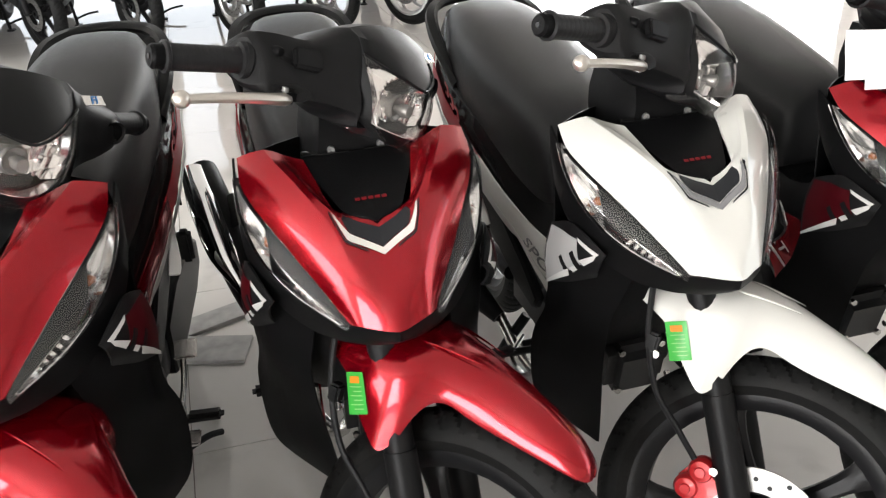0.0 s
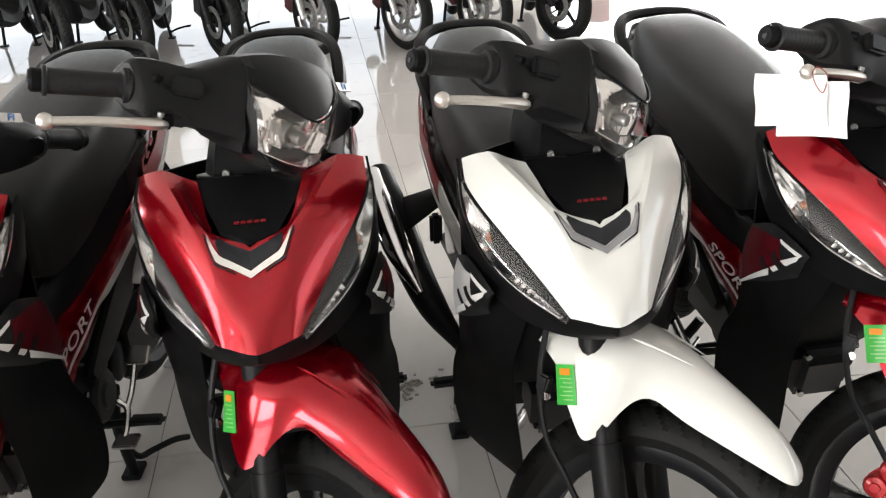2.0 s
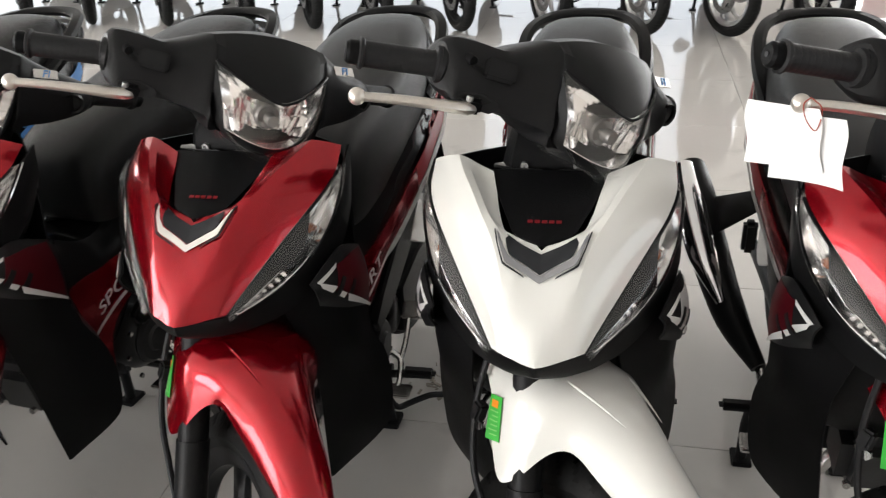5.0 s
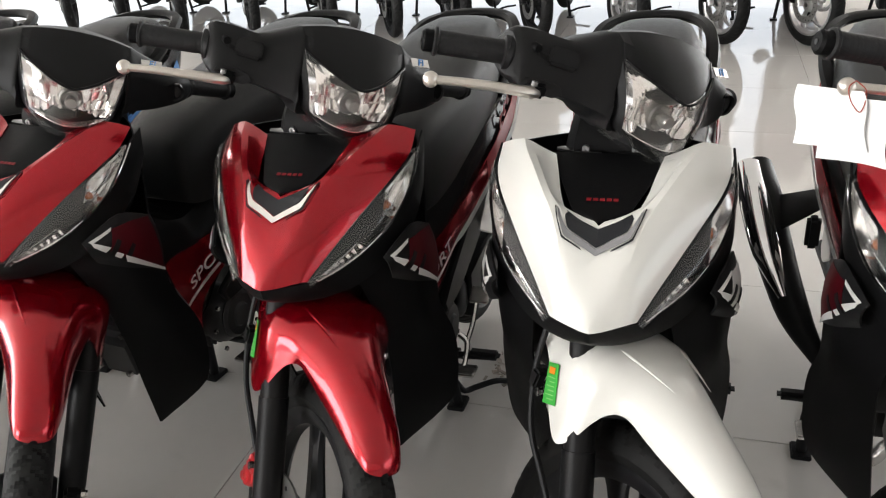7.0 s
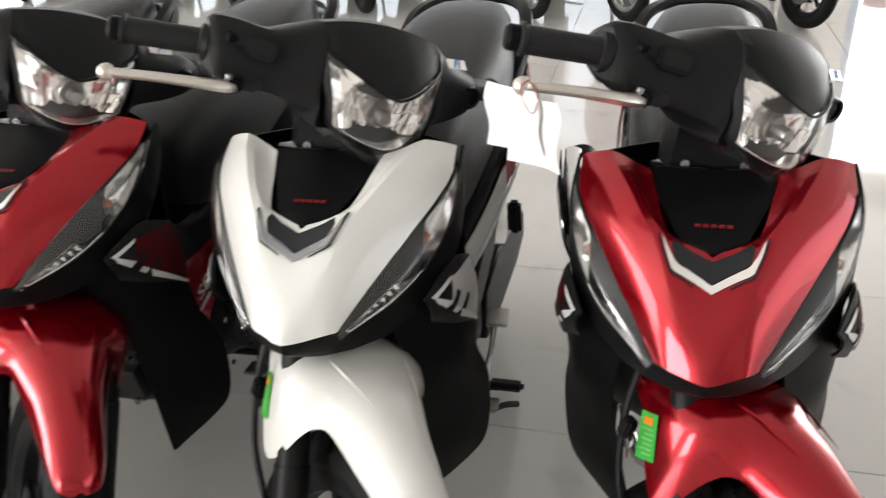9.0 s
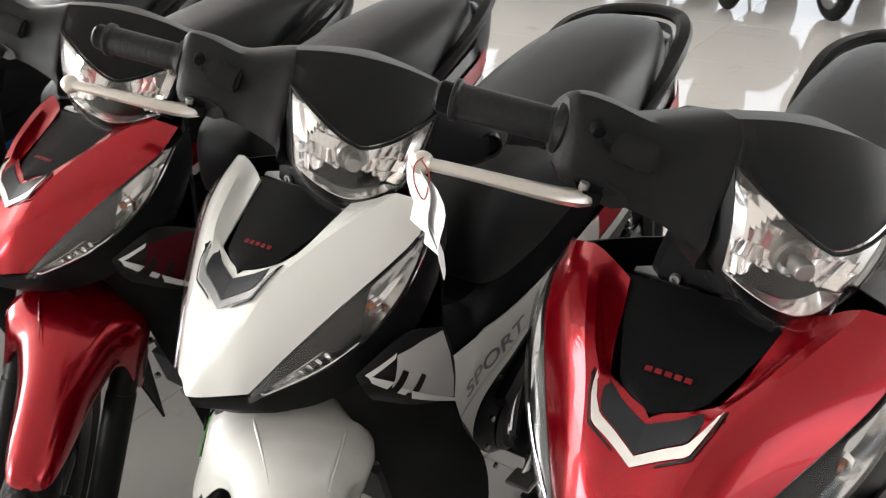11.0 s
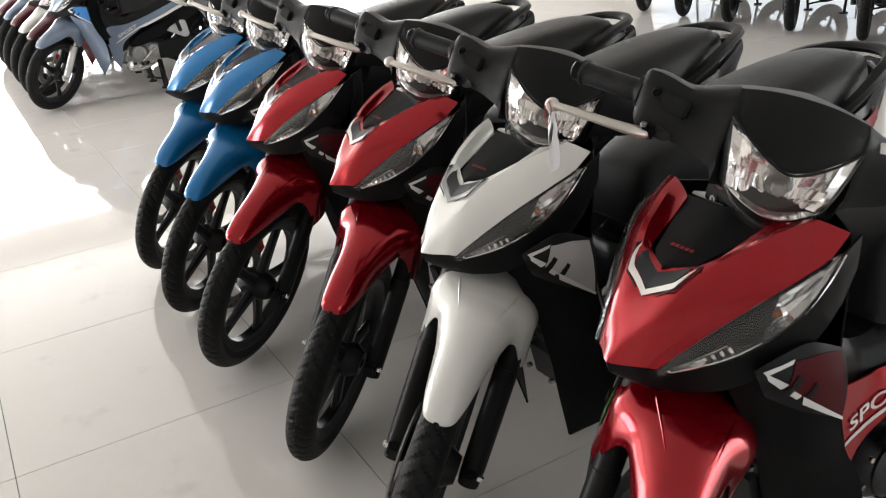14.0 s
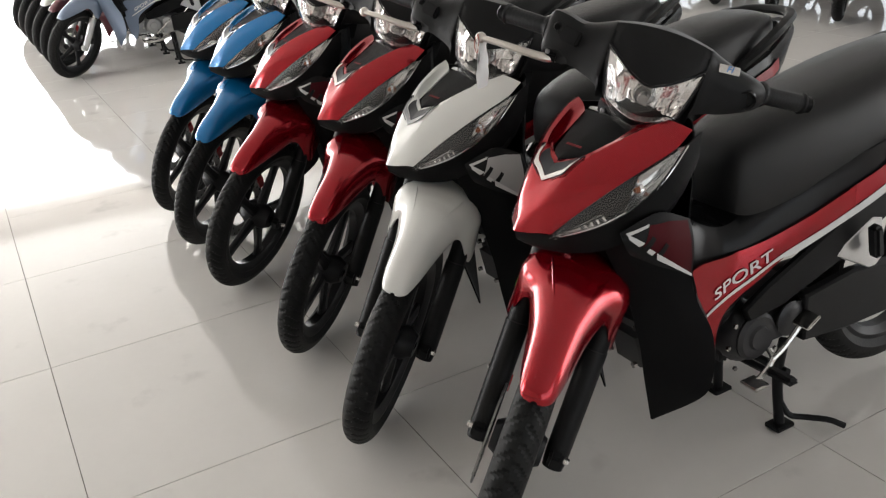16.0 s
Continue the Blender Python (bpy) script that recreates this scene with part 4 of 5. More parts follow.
    b = shell([[lens_point(-1 + 2 * i / 22, .21) + Vector((0, .003 + .045 * q * (1 - (-1 + 2 * i / 22) ** 2), -.001 * q)) for i in range(23)] for q in (0, .5, 1)], .001)
    b.transform(STEER)
    part("lamp_floor", b, REFLECTOR, root)
    b = shell([[lens_point(-1 + 2 * i / 22, .20 * j / 3) + Vector((0, .012, 0)) for i in range(23)] for j in range(4)], .001)
    b.transform(STEER)
    part("lamp_skirt", b, UNDER, root)
    b = lathe([(-.022, 0), (-.022, .009), (-.019, .0105), (-.006, .0105), (-.006, .006), (.004, .006), (.004, .013), (.000, .018), (.003, .021), (.012, .021)], 24, "y", at=(0, .232, .955))
    b.transform(STEER)
    part("headlamp_bulb", b, BULB, root)
    for sg in (1, -1):
        for k in range(3):
            b = block((.003, .012, .018 - .003 * k), (sg * (.050 + .010 * k), .250 - .001 * k, .990 + .008 * k), .0008)
            b.transform(STEER)
            part("position_lamp_rib", b, REFLECTOR, root)
    b = shell([[lens_point(-1 + 2 * i / 22, j / 10, .0035) for i in range(23)] for j in range(11)], .002)
    b.transform(STEER)
    o = part("headlamp_lens", b, LENS, root, "clear headlamp lens")
    o.visible_shadow = False
    for sg in (1, -1):
        side = [lens_point(sg, k / 10) for k in range(11)]
        b = shell([[p + Vector((sg * dx, dy, 0)) for p in side] for dx, dy in ((.0, .0015), (.006, .012), (.011, .028), (.013, .05))], .002)
        b.transform(STEER)
        part("lens_frame", b, MATTE, cov, angle=50)
    edge = [lens_point(u, 1, .004) for u in [-1 + k / 12 for k in range(25)]]
    b = tube(edge, .0022, 25, 6)
    b.transform(STEER)
    part("lens_brow", b, GLOSSBLACK, root)
    edge = [lens_point(-1, 1 - k / 8, .003) for k in range(9)] + [lens_point(u, 0, .003) for u in (-.6, -.2, .2, .6)] + [lens_point(1, k / 8, .003) for k in range(9)]
    b = tube(edge, .003, 40, 6)
    b.transform(STEER)
    o = part("lens_edge", b, LENS, root)
    o.visible_shadow = False
    chin = [[Vector((x, .186 + .048 * (x / .065) ** 2 + .012 * v, .906 - .012 * v + .013 * (x / .065) ** 2)) for x in [-.078 + .156 * i / 20 for i in range(21)]] for v in (-.4, .3, 1)]
    b = shell(chin, .002)
    b.transform(STEER)
    o = part("lens_chin", b, LENS, root)
    o.visible_shadow = False
    for sg in (1, -1):
        grip(root, sg)
        b = lathe([(.0, .020), (.0, .027), (.008, .029), (.014, .026), (.014, .020)], 20, "x")
        o = part("grip_collar", flip(b) if sg < 0 else b, MATTE, root, m=STEER @ Matrix.Translation((sg * .210, .349, .982)) @ Matrix.Rotation(radians(sg * 22), 4, 'Z'))
        if sg > 0:
            o.scale = (.7, .7, .7)
    # right side: switch housing, lever with a ball end
    b = block((.044, .022, .029), (0, 0, 0), .004)
    b.transform(STEER @ Matrix.Translation((-.168, cover_front(.168, 1.0) - .001, 1.0005)) @ pose(0, 0, 0, -24, 0, -26))
    part("switch_block", b, GLOSSBLACK, cov, "black switch block in a recess")
    # Dark sheet laid on the cover; its colour stands in for the hollow's shade.
    recess = []
    for k in range(7):
        x = .189 + .027 * k / 6
        lo = .983 + .024 * (k / 6) ** 1.3
        recess.append([Vector((-x, cover_front(x, lo + (1.0165 - lo) * q / 5) - .0012, lo + (1.0165 - lo) * q / 5)) for q in range(6)])
    b = shell(recess, .001)
    b.transform(STEER)
    part("switch_recess", b, PLASTIC, cov, "dark sheet standing in for the shaded hollow beside the switch block")
    # Thin black plate: the slot's shade put on as colour, not cut in.
    edge = [(-x, .2870 + (x - .19) * .45 + (z - .955) * .05, z) for x, z in ((.214, .962), (.186, .968), (.165, .962), (.160, .952), (.172, .944), (.205, .944), (.219, .950))]
    b = plate(edge, .0010, (0, -1, 0), .0003)
    b.transform(STEER)
    part("lever_slot", b, ALLOY, cov, "black plate standing in for the shaded slot that the lever comes out of")
    b = lathe([(-.006, 0), (-.006, .006), (-.003, .0075), (.01, .0075)], 14, "y", at=(-.202, cover_front(.202, 1.004) - .001, 1.004))
    b.transform(STEER)
    part("starter_button", b, PLASTIC, cov)
    lev = [(-.185, .304, .945), (-.200, .286, .946), (-.222, .280, .946), (-.26, .285, .944), (-.305, .301, .938), (-.345, .319, .930)]
    b = tube(lev, [.0095, .0110, .0105, .0090, .0080, .0075], 26, 10, flat=.8)
    bmesh.ops.create_uvsphere(b, u_segments=14, v_segments=10, radius=.0115, matrix=Matrix.Translation((-.349, .321, .929)))
    b.transform(STEER)
    lv = part("brake_lever", b, LEVER, root, "cast aluminium brake lever with a ball end")
    b = block((.030, .034, .022), (-.196, .295, .950), .005)
    b.transform(STEER)
    part("lever_perch", b, PLASTIC, lv)
    b = lathe([(-.013, 0), (-.013, .0048), (.0, .0048), (.012, .0048), (.013, 0)], 12, "z", at=(-.205, .284, .950))
    b.transform(STEER)
    part("pivot_bolt", b, CASELIGHT, lv)
    # left side: recess and badge
    b = lathe([(-.004, .014), (-.006, .018), (.004, .019), (.004, .013), (-.001, .012), (-.001, 0)], 20, "y", at=(.183, .2905, .984))
    b.transform(STEER)
    part("clutch_side_recess", b, GLOSSBLACK, cov)
    b = block((.040, .002, .017), (.132, .2770, 1.0340), .0008, m=pose(0, 0, 0, -46, 0, 12))
    b.transform(STEER)
    fi = part("injection_badge", b, STEEL, cov, "small silver and blue badge")
    b = text_mesh("FI", .018, .0006)
    b.transform(STEER @ Matrix.Translation((.132, .2758, 1.0352)) @ pose(0, 0, 0, 90 - 46, 0, 12))
    part("badge_letters", b, DECAL_BLUE, fi)
    # instrument cluster behind the visor
    b = block((.11, .05, .012), (0, .375, 1.024), .005, m=pose(0, 0, 0, -28, 0, 0))
    b.transform(STEER)
    part("instrument_panel", b, GLOSSBLACK, root)
    # engine
    b = lathe([(-.09, 0), (-.09, .055), (-.07, .07), (.085, .07), (.105, .055), (.108, 0)], 28, "x", at=(0, .555, .335))
    block((.16, .24, .13), (0, .66, .33), .02, bm=b)
    eng = part("engine_case", b, case, root, "dark grey engine casing")
    cyl = part("cylinder", block((.10, .20, .11), (0, .46, .335), .02), case, root, "finned cylinder")
    b = block((.125, .115, .125), (0, .330, .372), .022, m=pose(0, 0, 0, 12, 0, 0))
    lathe([(.0, 0), (.0, .030), (.010, .034), (.016, .028), (.016, 0)], 18, "x", bm=b, at=(.058, .325, .385))
    head = part("cylinder_head", b, HEADCAST, root, "grey cast cylinder head")
    for dy, dz in ((-.04, .045), (.035, .05), (-.045, -.04), (.03, -.045)):
        part("head_bolt", lathe([(0, 0), (0, .007), (.009, .007), (.009, 0)], 6, "x", at=(.062, .330 + dy, .375 + dz)), STEEL, head)
        part("head_bolt", lathe([(0, 0), (0, .007), (-.009, .007), (-.009, 0)], 6, "y", at=(dy * 1.1, .274, .375 + dz)), STEEL, head)
    for k in range(7):
        part("fin", block((.13 - .004 * (k % 2), .007, .13), (0, .535 - .018 * k, .325 + .004 * k), .002), case, cyl)
    b = lathe([(0, 0), (0, .052), (.012, .058), (.02, .05), (.02, .03), (.026, .026), (.026, 0)], 24, "x", at=(.10, .556, .338))
    part("clutch_cover", b, CASELIGHT if case is CASELIGHT else CASE, eng)
    b = lathe([(0, 0), (0, .038), (.010, .044), (.016, .036), (.016, 0)], 22, "x", at=(.098, .672, .345))
    part("sprocket_cover", b, case, eng)
    for y, z in ((.495, .275), (.490, .385), (.545, .408), (.62, .285), (.472, .335), (.70, .385)):
        part("case_bolt", lathe([(0, 0), (0, .006), (.006, .006), (.006, 0)], 6, "x", at=(.108, y, z)), STEEL, eng)
    b = lathe([(-.045, .0), (-.045, .032), (-.02, .036), (.03, .036), (.045, .02), (.045, 0)], 20, "x", at=(-.05, .40, .40))
    part("intake_box", b, CASE, root)
    # chain case, swing arm, shock, rear wheel, rear mudguard
    b = plate([(.095, .70, .40), (.095, .86, .42), (.095, 1.10, .395), (.095, 1.21, .36), (.095, 1.21, .29), (.095, 1.10, .265), (.095, .86, .265), (.095, .70, .28)], .03, (1, 0, 0), .006)
    part("chain_case", b, MATTE, root, "black chain case")
    for sg in (1, -1):
        part("swing_arm", tube([(sg * .085, .76, .35), (sg * .09, 1.0, .34), (sg * .095, 1.18, .325)], .02, 6, 10), MATTE, root)
        b = tube([(sg * .078, 1.10, .37), (sg * .078, 1.03, .66)], .010, 3, 10)
        for k in range(9):
            lathe([(-.006, .013), (0, .020), (.006, .013)], 14, "z", bm=b, at=(sg * .078, 1.095 - .055 * k / 9, .41 + .022 * k))
        part("shock_absorber", b, MATTE, root)
        # pillion footrest hanger
        b = plate([(sg * .118, .785, .475), (sg * .118, .81, .50), (sg * .118, .90, .545), (sg * .118, .935, .535), (sg * .118, .95, .43), (sg * .118, .93, .412), (sg * .118, .905, .412)], .010, (sg, 0, 0), .003)
        h = part("footrest_hanger", b, SILVER, root, "silver alloy pillion footrest hanger")
        part("pillion_peg", block((.03, .028, .085), (sg * .158, .875, .500), .008, m=pose(0, 0, 0, 12, 0, 0)), GRIP, h, "folded black rubber peg")
    wheel(root, "rear_wheel", Matrix.Translation(REAR_AXLE), .289, .042, ALLOY, 5, 0, 0, 0.2)
    arc = []
    for k in range(15):
        a = radians(-30 + 115 * k / 14)
        arc.append([Vector((w, REAR_AXLE.y + (.325 - .012 * abs(w) / .06) * math.sin(a), REAR_AXLE.z + (.325 - .012 * abs(w) / .06) * math.cos(a))) for w in (-.062, -.055, -.03, 0, .03, .055, .062)])
    part("rear_mudguard", shell(arc, .003), PLASTIC, root)
    # stand, pegs, pedals
    for sg in (1, -1):
        foot = .062 if sg > 0 else -.148
        b = tube([(sg * .07, .70, .26), (foot - .01 * sg, .708, .15), (foot, .715, .012)], .013, 10, 10)
        block((.045, .06, .014), (foot, .717, .007), .003, bm=b)
        part("stand_leg", b, MATTE, root, "black centre stand leg")
    part("stand_bar", tube([(-.08, .71, .17), (.08, .71, .17)], .011, 4, 10), MATTE, root)
    part("stand_pedal", tube([(.062, .714, .075), (.075, .735, .035), (.10, .765, .030), (.14, .80, .030), (.168, .825, .018)], .008, 16, 8), MATTE, root)
    part("footrest_bar", tube([(-.20, .56, .265), (-.08, .58, .245), (.08, .58, .245), (.20, .56, .265)], .009, 12, 8), MATTE, root)
    for sg in (1, -1):
        part("footrest", block((.075, .030, .020), (sg * .190, .555, .272), .008), GRIP, root, "ribbed black rubber footrest")
    b = tube([(.125, .585, .30), (.145, .575, .287), (.150, .54, .262), (.150, .512, .250)], [.008, .007, .0065, .006], 14, 8)
    ped = part("gear_pedal", b, STEEL, root, "bright steel heel-and-toe gear pedal")
    part("heel_arm", tube([(.145, .575, .287), (.150, .61, .315), (.15, .655, .355)], .0065, 10, 8), STEEL, ped)
    part("pedal_pad", block((.050, .045, .010), (.158, .508, .254), .003), STEEL, ped)
    part("pedal_pad", block((.046, .045, .010), (.156, .664, .364), .003, m=pose(0, 0, 0, 30, 0, 0)), STEEL, ped)
    b = tube([(-.11, .62, .26), (-.16, .56, .25), (-.165, .46, .262)], .006, 12, 8)
    ped = part("brake_pedal", b, STEEL, root, "bright steel brake pedal")
    part("pedal_pad", block((.05, .055, .010), (-.172, .445, .266), .003), STEEL, ped)
    # exhaust on the right
    b = tube([(-.03, .44, .26), (-.07, .46, .20), (-.11, .60, .19), (-.125, .74, .25)], .014, 18, 10)
    pipe = part("exhaust_pipe", b, STEEL, root)
    b = tube([(-.130, .73, .25), (-.185, .83, .315), (-.232, .98, .41), (-.256, 1.10, .485), (-.272, 1.20, .535)], [.018, .038, .047, .047, .038], 26, 16)
    part("muffler", b, MATTE, pipe, "black muffler")
    b = tube([(-.208, .83, .350), (-.248, .93, .420), (-.276, 1.05, .492), (-.294, 1.17, .550)], [.012, .036, .040, .030], 20, 16, flat=.8)
    part("heat_shield", b, CHROME, pipe, "chromed heat shield")
    b = plate([(-.12, .96, .53), (-.12, 1.06, .53), (-.22, 1.08, .50), (-.22, .98, .45)], .008, (0, 0, 1), .002)
    part("muffler_bracket", b, MATTE, pipe)
    return root


red_bike = bike(RED, "glossy red and black step-through motorcycle on the tiles", group="motorcycles in a row")
white_bike = bike(WHITE, "pearl white and black step-through motorcycle on the tiles", stripe=DECAL_RED)
blue_bike = bike(BLUE, "bright blue and black step-through motorcycle on the tiles", stripe=DECAL_BLUE)


def stand_at(x, y, yaw, lean):
    return pose(x, y, 0, 0, lean, yaw)


red_bike.matrix_basis = stand_at(0.5374, 0.0384, 1.56, -1.62)
white_bike.matrix_basis = stand_at(0.0038, 0.0, 2.2, -1.31)
copy_thing(red_bike, stand_at(-0.5109, 0.0048, 1.07, -1.48))
copy_thing(red_bike, stand_at(-1.0863, -0.044, -5.0, -0.6))
blue_bike.matrix_basis = stand_at(-1.5737, -0.0746, -0.3, .34)
copy_thing(blue_bike, stand_at(-2.0468, -0.0907, 2.2, .45))
grey_bike = bike(GREYBLUE, "slate blue step-through motorcycle with silver fork, in the far row", shield=GREYBLUE, fork=SILVER, case=CASELIGHT, stripe=GREYBLUE, group="motorcycles in the far row", forkmetal=STEEL)
grey_bike.matrix_basis = stand_at(-5.66, -.22, -4, 0)
maroon_bike = bike(MAROON, "maroon step-through motorcycle in the far row", shield=MAROON, fork=SILVER, case=CASELIGHT, stripe=MAROON, group="motorcycles in the far row", forkmetal=STEEL)
maroon_bike.matrix_basis = stand_at(-6.22, -.24, -4, 0)
far_white = copy_thing(white_bike, stand_at(-6.75, -.27, -4, 0))
tagged(far_white, "white and black step-through motorcycle in the far row", "motorcycle", "motorcycles in the far row")
o = copy_thing(maroon_bike, stand_at(-7.35, -.30, -4, 0))
o = copy_thing(grey_bike, stand_at(-7.95, -.33, -4, 0))
o = copy_thing(maroon_bike, stand_at(-8.55, -.36, -4, 0))


# ---- scooters at the back ----
def scooter(paint, metal, label, swirl=0.0, spokes=5):
    root = thing("scooter", label, "scooter", "scooters at the back")
    turn = Matrix.Translation((0, .1, .25)) @ Matrix.Rotation(radians(36), 4, "Z") @ Matrix.Translation((0, -.1, -.25))
    axle = Vector((0, 0, .265))
    wheel(root, "front_wheel", turn @ Matrix.Translation(axle), .263, .042, metal, spokes, swirl, -1, .2, .014)
    rows = []
    for k in range(17):
        a = radians(38 - 95 * k / 16)
        r = .30
        rows.append([Vector((w, axle.y - r * math.sin(a) + .0, axle.z + r * math.cos(a) - .025 * (abs(w) / .07) ** 2)) for w in (-.072, -.066, -.04, 0, .04, .066, .072)])
    b = shell(rows, .004)
    b.transform(turn)
    part("front_fender", b, paint, root)
    for sg in (1, -1):
        b = tube([(sg * .085, .02, .26), (sg * .085, .09, .44), (sg * .07, .17, .66)], [.024, .024, .016], 12, 12)
        b.transform(turn)
        part("fork_leg", b, metal, root)
    b = block((.04, .06, .08), (-.075, .10, .31), .01)
    b.transform(turn)
    part("brake_caliper", b, MATTE, root)
    prof = [(.44, .08, .10, .12), (.50, .02, .13, .17), (.60, -.02, .17, .20), (.75, .0, .19, .20), (.88, .06, .18, .18), (.98, .12, .15, .14), (1.02, .17, .10, .09)]
    rings = []
    for z, y, w, w2 in prof:
        rings.append([Vector(p) for p in ((0, y, z), (w * .5, y + .012, z), (w * .85, y + .05, z), (w, y + .11, z), (w2, y + .20, z), (-w2, y + .20, z), (-w, y + .11, z), (-w * .85, y + .05, z), (-w * .5, y + .012, z))])
    lines = [curve([r[i] for r in rings], 22) for i in range(9)]
    part("front_apron", skin([[l[k] for l in lines] for k in range(22)]), paint, root)
    rings = []
    for y, t, bo, w in ((.26, .42, .26, .17), (.45, .34, .22, .16), (.62, .36, .22, .16), (.72, .60, .26, .15), (.85, .72, .32, .165), (1.1, .76, .40, .17), (1.4, .78, .50, .14), (1.62, .80, .66, .06)):
        rings.append([Vector(p) for p in ((-w * .8, y, bo), (-w, y, bo + .25 * (t - bo)), (-w * .95, y, t - .03), (-w * .6, y, t), (w * .6, y, t), (w * .95, y, t - .03), (w, y, bo + .25 * (t - bo)), (w * .8, y, bo))])
    lines = [curve([r[i] for r in rings], 32) for i in range(8)]
    part("body", skin([[l[k] for l in lines] for k in range(32)]), paint, root)
    rings = []
    for y, t, w in ((.72, .70, .09), (.80, .775, .13), (.98, .79, .15), (1.15, .815, .14), (1.38, .83, .11), (1.46, .815, .07)):
        rings.append([Vector(p) for p in ((-w, y, t - .07), (-w, y, t - .02), (-w * .7, y, t), (w * .7, y, t), (w, y, t - .02), (w, y, t - .07))])
    lines = [curve([r[i] for r in rings], 20) for i in range(6)]
    part("seat", skin([[l[k] for l in lines] for k in range(20)]), VINYL, root)
    b = tube([(-.33, .32, 1.04), (-.12, .25, 1.0), (.12, .25, 1.0), (.33, .32, 1.04)], .015, 14, 10)
    b.transform(turn)
    part("handlebar", b, GRIP, root)
    b = block((.30, .16, .13), (0, .20, 1.0), .04)
    b.transform(turn)
    part("handlebar_cover", b, MATTE, root)
    b = block((.16, .03, .08), (0, .115, 1.0), .012)
    b.transform(turn)
    part("headlamp", b, REFLECTOR, root)
    wheel(root, "rear_wheel", Matrix.Translation((0, 1.25, .275)), .263, .05, metal, spokes, swirl, 0, .2, .014)
    part("engine", block((.16, .42, .18), (.04, 1.05, .30), .03), CASE, root)
    part("muffler", tube([(-.14, .95, .28), (-.17, 1.15, .33), (-.17, 1.45, .42)], [.03, .055, .05], 14, 12), MATTE, root)
    for sg in (1, -1):
        b = tube([(sg * .09, .86, .25), (sg * .12, .87, .01)], .012, 4, 8)
        block((.05, .06, .012), (sg * .125, .87, .006), .002, bm=b)
        part("stand_leg", b, MATTE, root)
    part("stand_pedal", tube([(.12, .87, .05), (.19, .92, .07), (.27, .94, .08)], .008, 8, 8), MATTE, root)
    return root


scoot_dark = scooter(MATTE, ALLOY, "dark grey scooter with black alloy wheels, parked at the back")
scoot_wine = scooter(MAROON, SILVER, "maroon scooter with silver swirl-spoke wheels, parked at the back", .55, 6)
dark_at, wine_at = [1.06, -1.32, -1.91, -2.42, -2.95, -3.62, -4.28, -4.85, -5.40], [.50, -.05, -.68]
for k, x in enumerate(dark_at):
    m = pose(x, 5.05, 0, 0, 0, -3 + 1.5 * (k % 3))
    if k == 0:
        scoot_dark.matrix_basis = m
    else:
        copy_thing(scoot_dark, m)
for k, x in enumerate(wine_at):
    m = pose(x, 5.05, 0, 0, 0, 1.5 - 1.2 * k)
    if k == 0:
        scoot_wine.matrix_basis = m
    else:
        copy_thing(scoot_wine, m)

# ---- loose things ----
tag_root = thing("paper_tag", "crumpled white paper price tag hanging from a brake lever", "paper tag")
tag_root.matrix_basis = Matrix.Translation((.286, .108, 1.032))
for k, (s0, s1, z0, z1, off) in enumerate(((-.088, .012, -.006, -.082, 0), (-.058, .040, -.014, -.096, -.006))):
    rows = []
    for i in range(9):
        u = i / 8
        row = []
        for j in range(9):
            v = j / 8
            s = s0 + (s1 - s0) * u + .012 * v
            n = off + .006 * math.sin(3 * u + 2 * v + k) + .004 * math.sin(7 * v - 3 * u)
            z = z0 + (z1 - z0) * v + .012 * u
            row.append(Vector((.707 * s - .707 * n, -.707 * s - .707 * n, z)))
        rows.append(row)
    part("paper_sheet", shell(rows, .0006), PAPER, tag_root)
part("string_loop", tube([(0, 0, .016), (.012, -.004, .004), (.008, -.008, -.02), (-.004, -.006, -.008), (-.008, 0, .008), (0, .004, .016)], .0008, 24, 5), STRING, tag_root)

for k, (x, y, w, d, a) in enumerate(((-.88, 1.32, .40, .09, 24), (-.865, 1.16, .20, .13, -14))):
    b = block((w, d, .011), (0, 0, 0), .0015)
    o = part("tile_offcut", b, BOARD, None, m=pose(x, y, .0057, 0, 0, a))
    tagged(o, "dirty speckled tile offcut lying on the floor", "tile offcut", "offcuts on the floor")

random.seed(5)
b = bmesh.new()
for k in range(90):
    r, a = random.gauss(0, .055), random.uniform(0, 6.283)
    block((random.uniform(.004, .026), random.uniform(.003, .014), random.uniform(.001, .004)), (0, 0, 0), 0, m=Matrix.Translation((r * math.cos(a) * 1.4, r * math.sin(a) * .8, .0026 + .002 * random.random())) @ pose(0, 0, 0, random.uniform(-12, 12), random.uniform(-12, 12), random.uniform(0, 180)), bm=b)
o = part("floor_debris", b, DEBRIS, None, m=pose(-.33, .92, 0, 0, 0, 20))
tagged(o, "small heap of brown and grey scraps on the tiles", "debris", kind="stuff")

bin_root = thing("red_bin", "red painted round bin on the floor by the back wall", "bin")
bin_root.matrix_basis = Matrix.Translation((2.0, 7.4, 0))
part("bin_body", lathe([(0, 0), (0, .14), (.01, .15), (.30, .165), (.31, .17), (.31, .155), (.02, .14), (.02, 0)], 32, "z"), REDPAINT, bin_root)

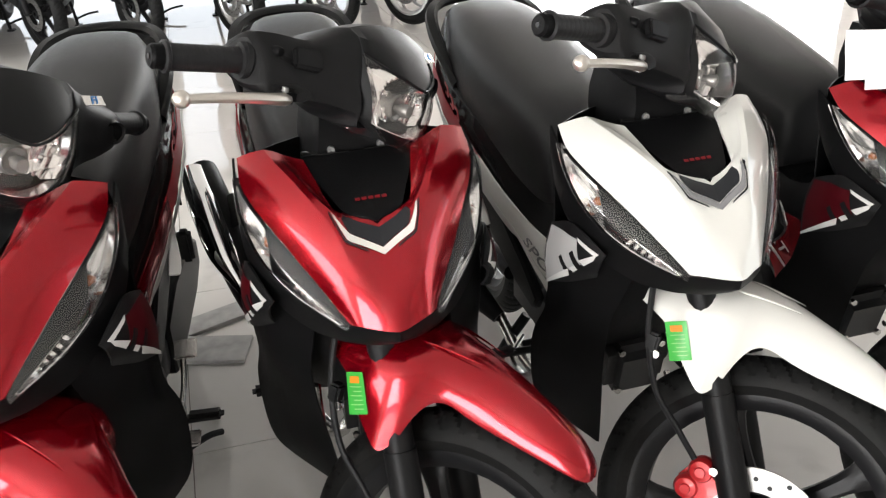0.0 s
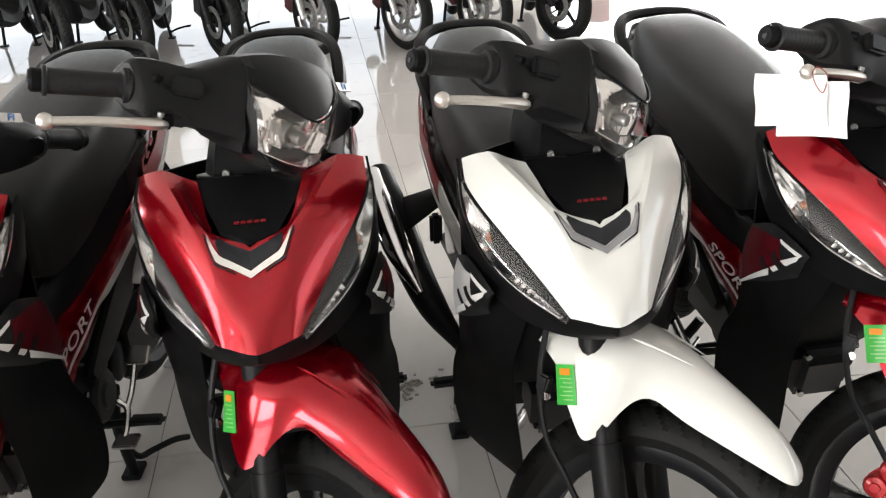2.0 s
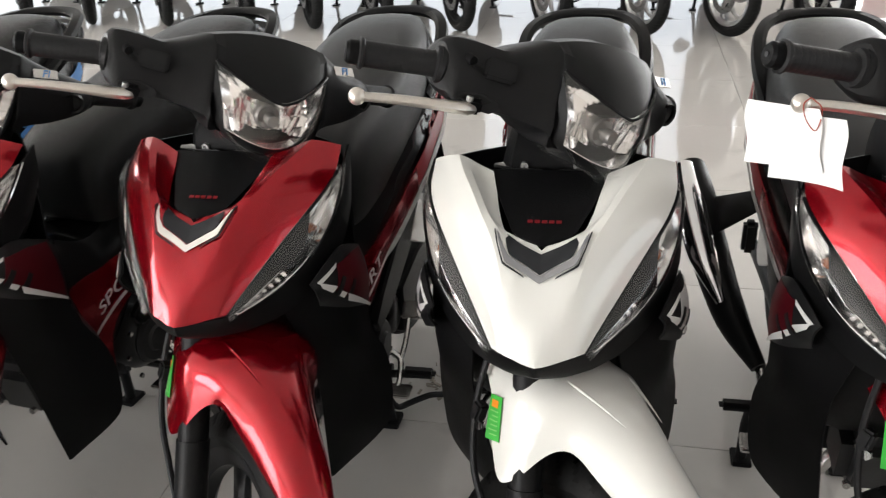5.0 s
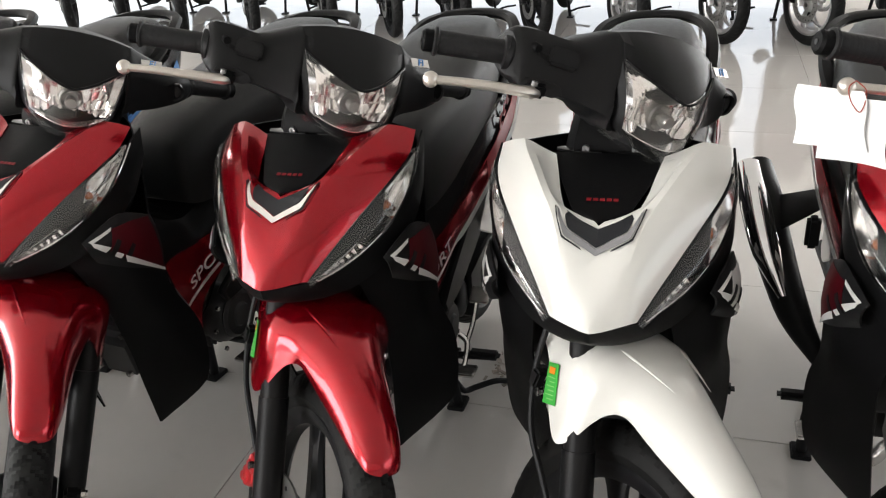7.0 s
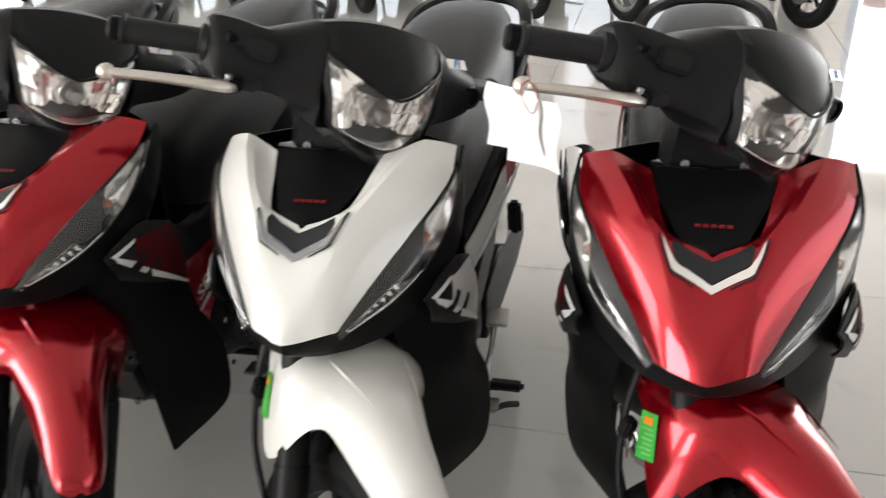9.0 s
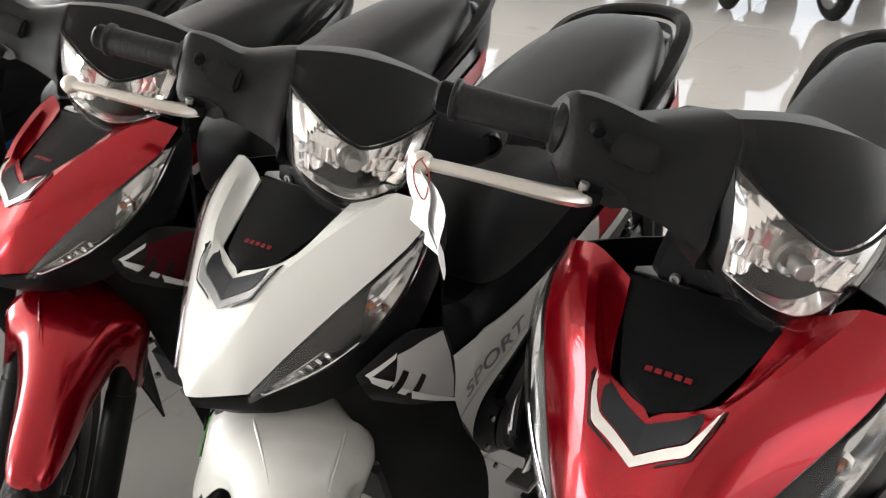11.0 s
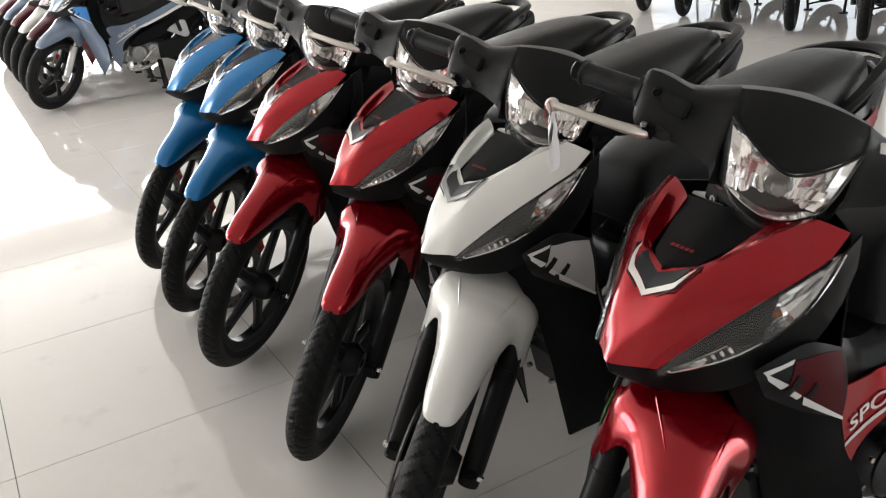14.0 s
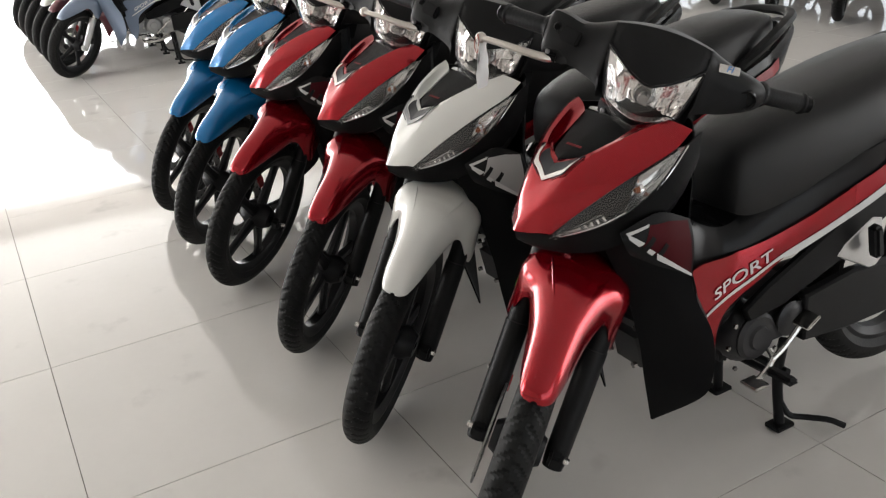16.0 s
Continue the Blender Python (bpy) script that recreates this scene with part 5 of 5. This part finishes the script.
# ---- the hall ----


def wall(name, length, height, opening, m, mat=PLASTER):
    """A wall along local x, 0.2 thick, with openings (x0, x1, z1) that go through it."""
    bm = bmesh.new()
    spans, last = [], 0
    for a, b, t in opening:
        spans += [(last, a, 0, height), (a, b, t, height)]
        last = b
    for x0, x1, z0, z1 in spans + [(last, length, 0, height)]:
        if x1 - x0 > .01 and z1 - z0 > .01:
            block((x1 - x0, .2, z1 - z0), ((x0 + x1) / 2, -.1, (z0 + z1) / 2), 0, bm=bm)
    o = part(name, bm, mat, None, m=m)
    return tagged(o, "unseen cream or beige painted wall with a wide opening that lets light in", "wall", kind="structure")


wall("wall_west", Y1 - Y0, TOP, [(.4, 13.0, 3.2)], Matrix.Translation((X0, Y0, 0)) @ pose(0, 0, 0, 0, 0, 90) @ Matrix.Translation((0, .2, 0)))
wall("wall_street", X1 - X0, TOP, [(5.5, 9.7, 2.7)], Matrix.Translation((X0, Y0, 0)))
# The first opening is added and unseen, for the back floor's fill.
wall("wall_back", X1 - X0, TOP, [(.8, 14.0, 3.2), (15.3, 21.9, 3.2)], Matrix.Translation((X0, Y1 + .2, 0)))
# Darker paint dims the bounce; the opening is added to hold the fill.
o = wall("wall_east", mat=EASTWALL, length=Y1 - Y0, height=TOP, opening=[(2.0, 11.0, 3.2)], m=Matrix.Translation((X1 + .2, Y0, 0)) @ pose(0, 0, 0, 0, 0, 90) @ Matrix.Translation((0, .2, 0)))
tagged(o, "unseen cream or beige painted wall with a wide opening that lets light in", "wall", kind="structure")
o = part("ceiling", block((X1 - X0 + .4, Y1 - Y0 + .4, .2), ((X0 + X1) / 2, (Y0 + Y1) / 2, TOP + .1), 0), CEILING)
tagged(o, "plain white painted ceiling", "ceiling", kind="structure")
b = bmesh.new()
bmesh.ops.create_grid(b, x_segments=8, y_segments=8, size=400)
o = part("ground", b, ASPHALT, None, m=Matrix.Translation((0, 0, -.16)))
tagged(o, "pale paving outside the hall", "ground", kind="structure")
floor = part("floor", block((X1 - X0 + .3, Y1 - Y0 + .3, .12), ((X0 + X1) / 2, (Y0 + Y1) / 2, -.0625), 0), GROUT)
tagged(floor, "polished pale porcelain floor tiles with thin dark joints", "floor", kind="structure")
SIDE, ANGLE, OX, OY = .8, radians(2.54), -.8486, -.8795
tile_bm = bmesh.new()
bmesh.ops.create_cube(tile_bm, size=1)
tile_bm.transform(Matrix.Diagonal((SIDE - .0021, SIDE - .0021, .01, 1)))
bmesh.ops.bevel(tile_bm, geom=[e for e in tile_bm.edges], offset=.0007, segments=1, affect="EDGES")
first_tile = part("tile", tile_bm, TILE, floor)
tile_mesh = first_tile.data
bpy.data.objects.remove(first_tile)
spots = []
c, s = math.cos(ANGLE), math.sin(ANGLE)
for i in range(-22, 22):
    for j in range(-22, 22):
        px, py = (i + .5) * SIDE, (j + .5) * SIDE
        x, y = OX + c * px - s * py, OY + s * px + c * py
        if X0 - .4 < x < X1 + .4 and Y0 - .4 < y < Y1 + .4:
            spots.append((math.hypot(max(0, abs(x + 1.0) - 2.0), y - .8), x, y))
spots.sort()
rest_v, rest_f = [], []
for k, (_, x, y) in enumerate(spots):
    if k < 300:
        t = new("tile", tile_mesh)
        t.parent = floor
        t.matrix_basis = pose(x, y, -.005, 0, 0, math.degrees(ANGLE))
    else:
        m = pose(x, y, -.005, 0, 0, math.degrees(ANGLE))
        n = len(rest_v)
        rest_v += [tuple(m @ v.co) for v in tile_mesh.vertices]
        rest_f += [[n + q for q in f.vertices] for f in tile_mesh.polygons]
me = bpy.data.meshes.new("far_tiles")
me.from_pydata(rest_v, [], rest_f)
me.materials.append(TILE)
o = new("far_tiles", me)
o.parent = floor
tagged(o, kind="stuff")
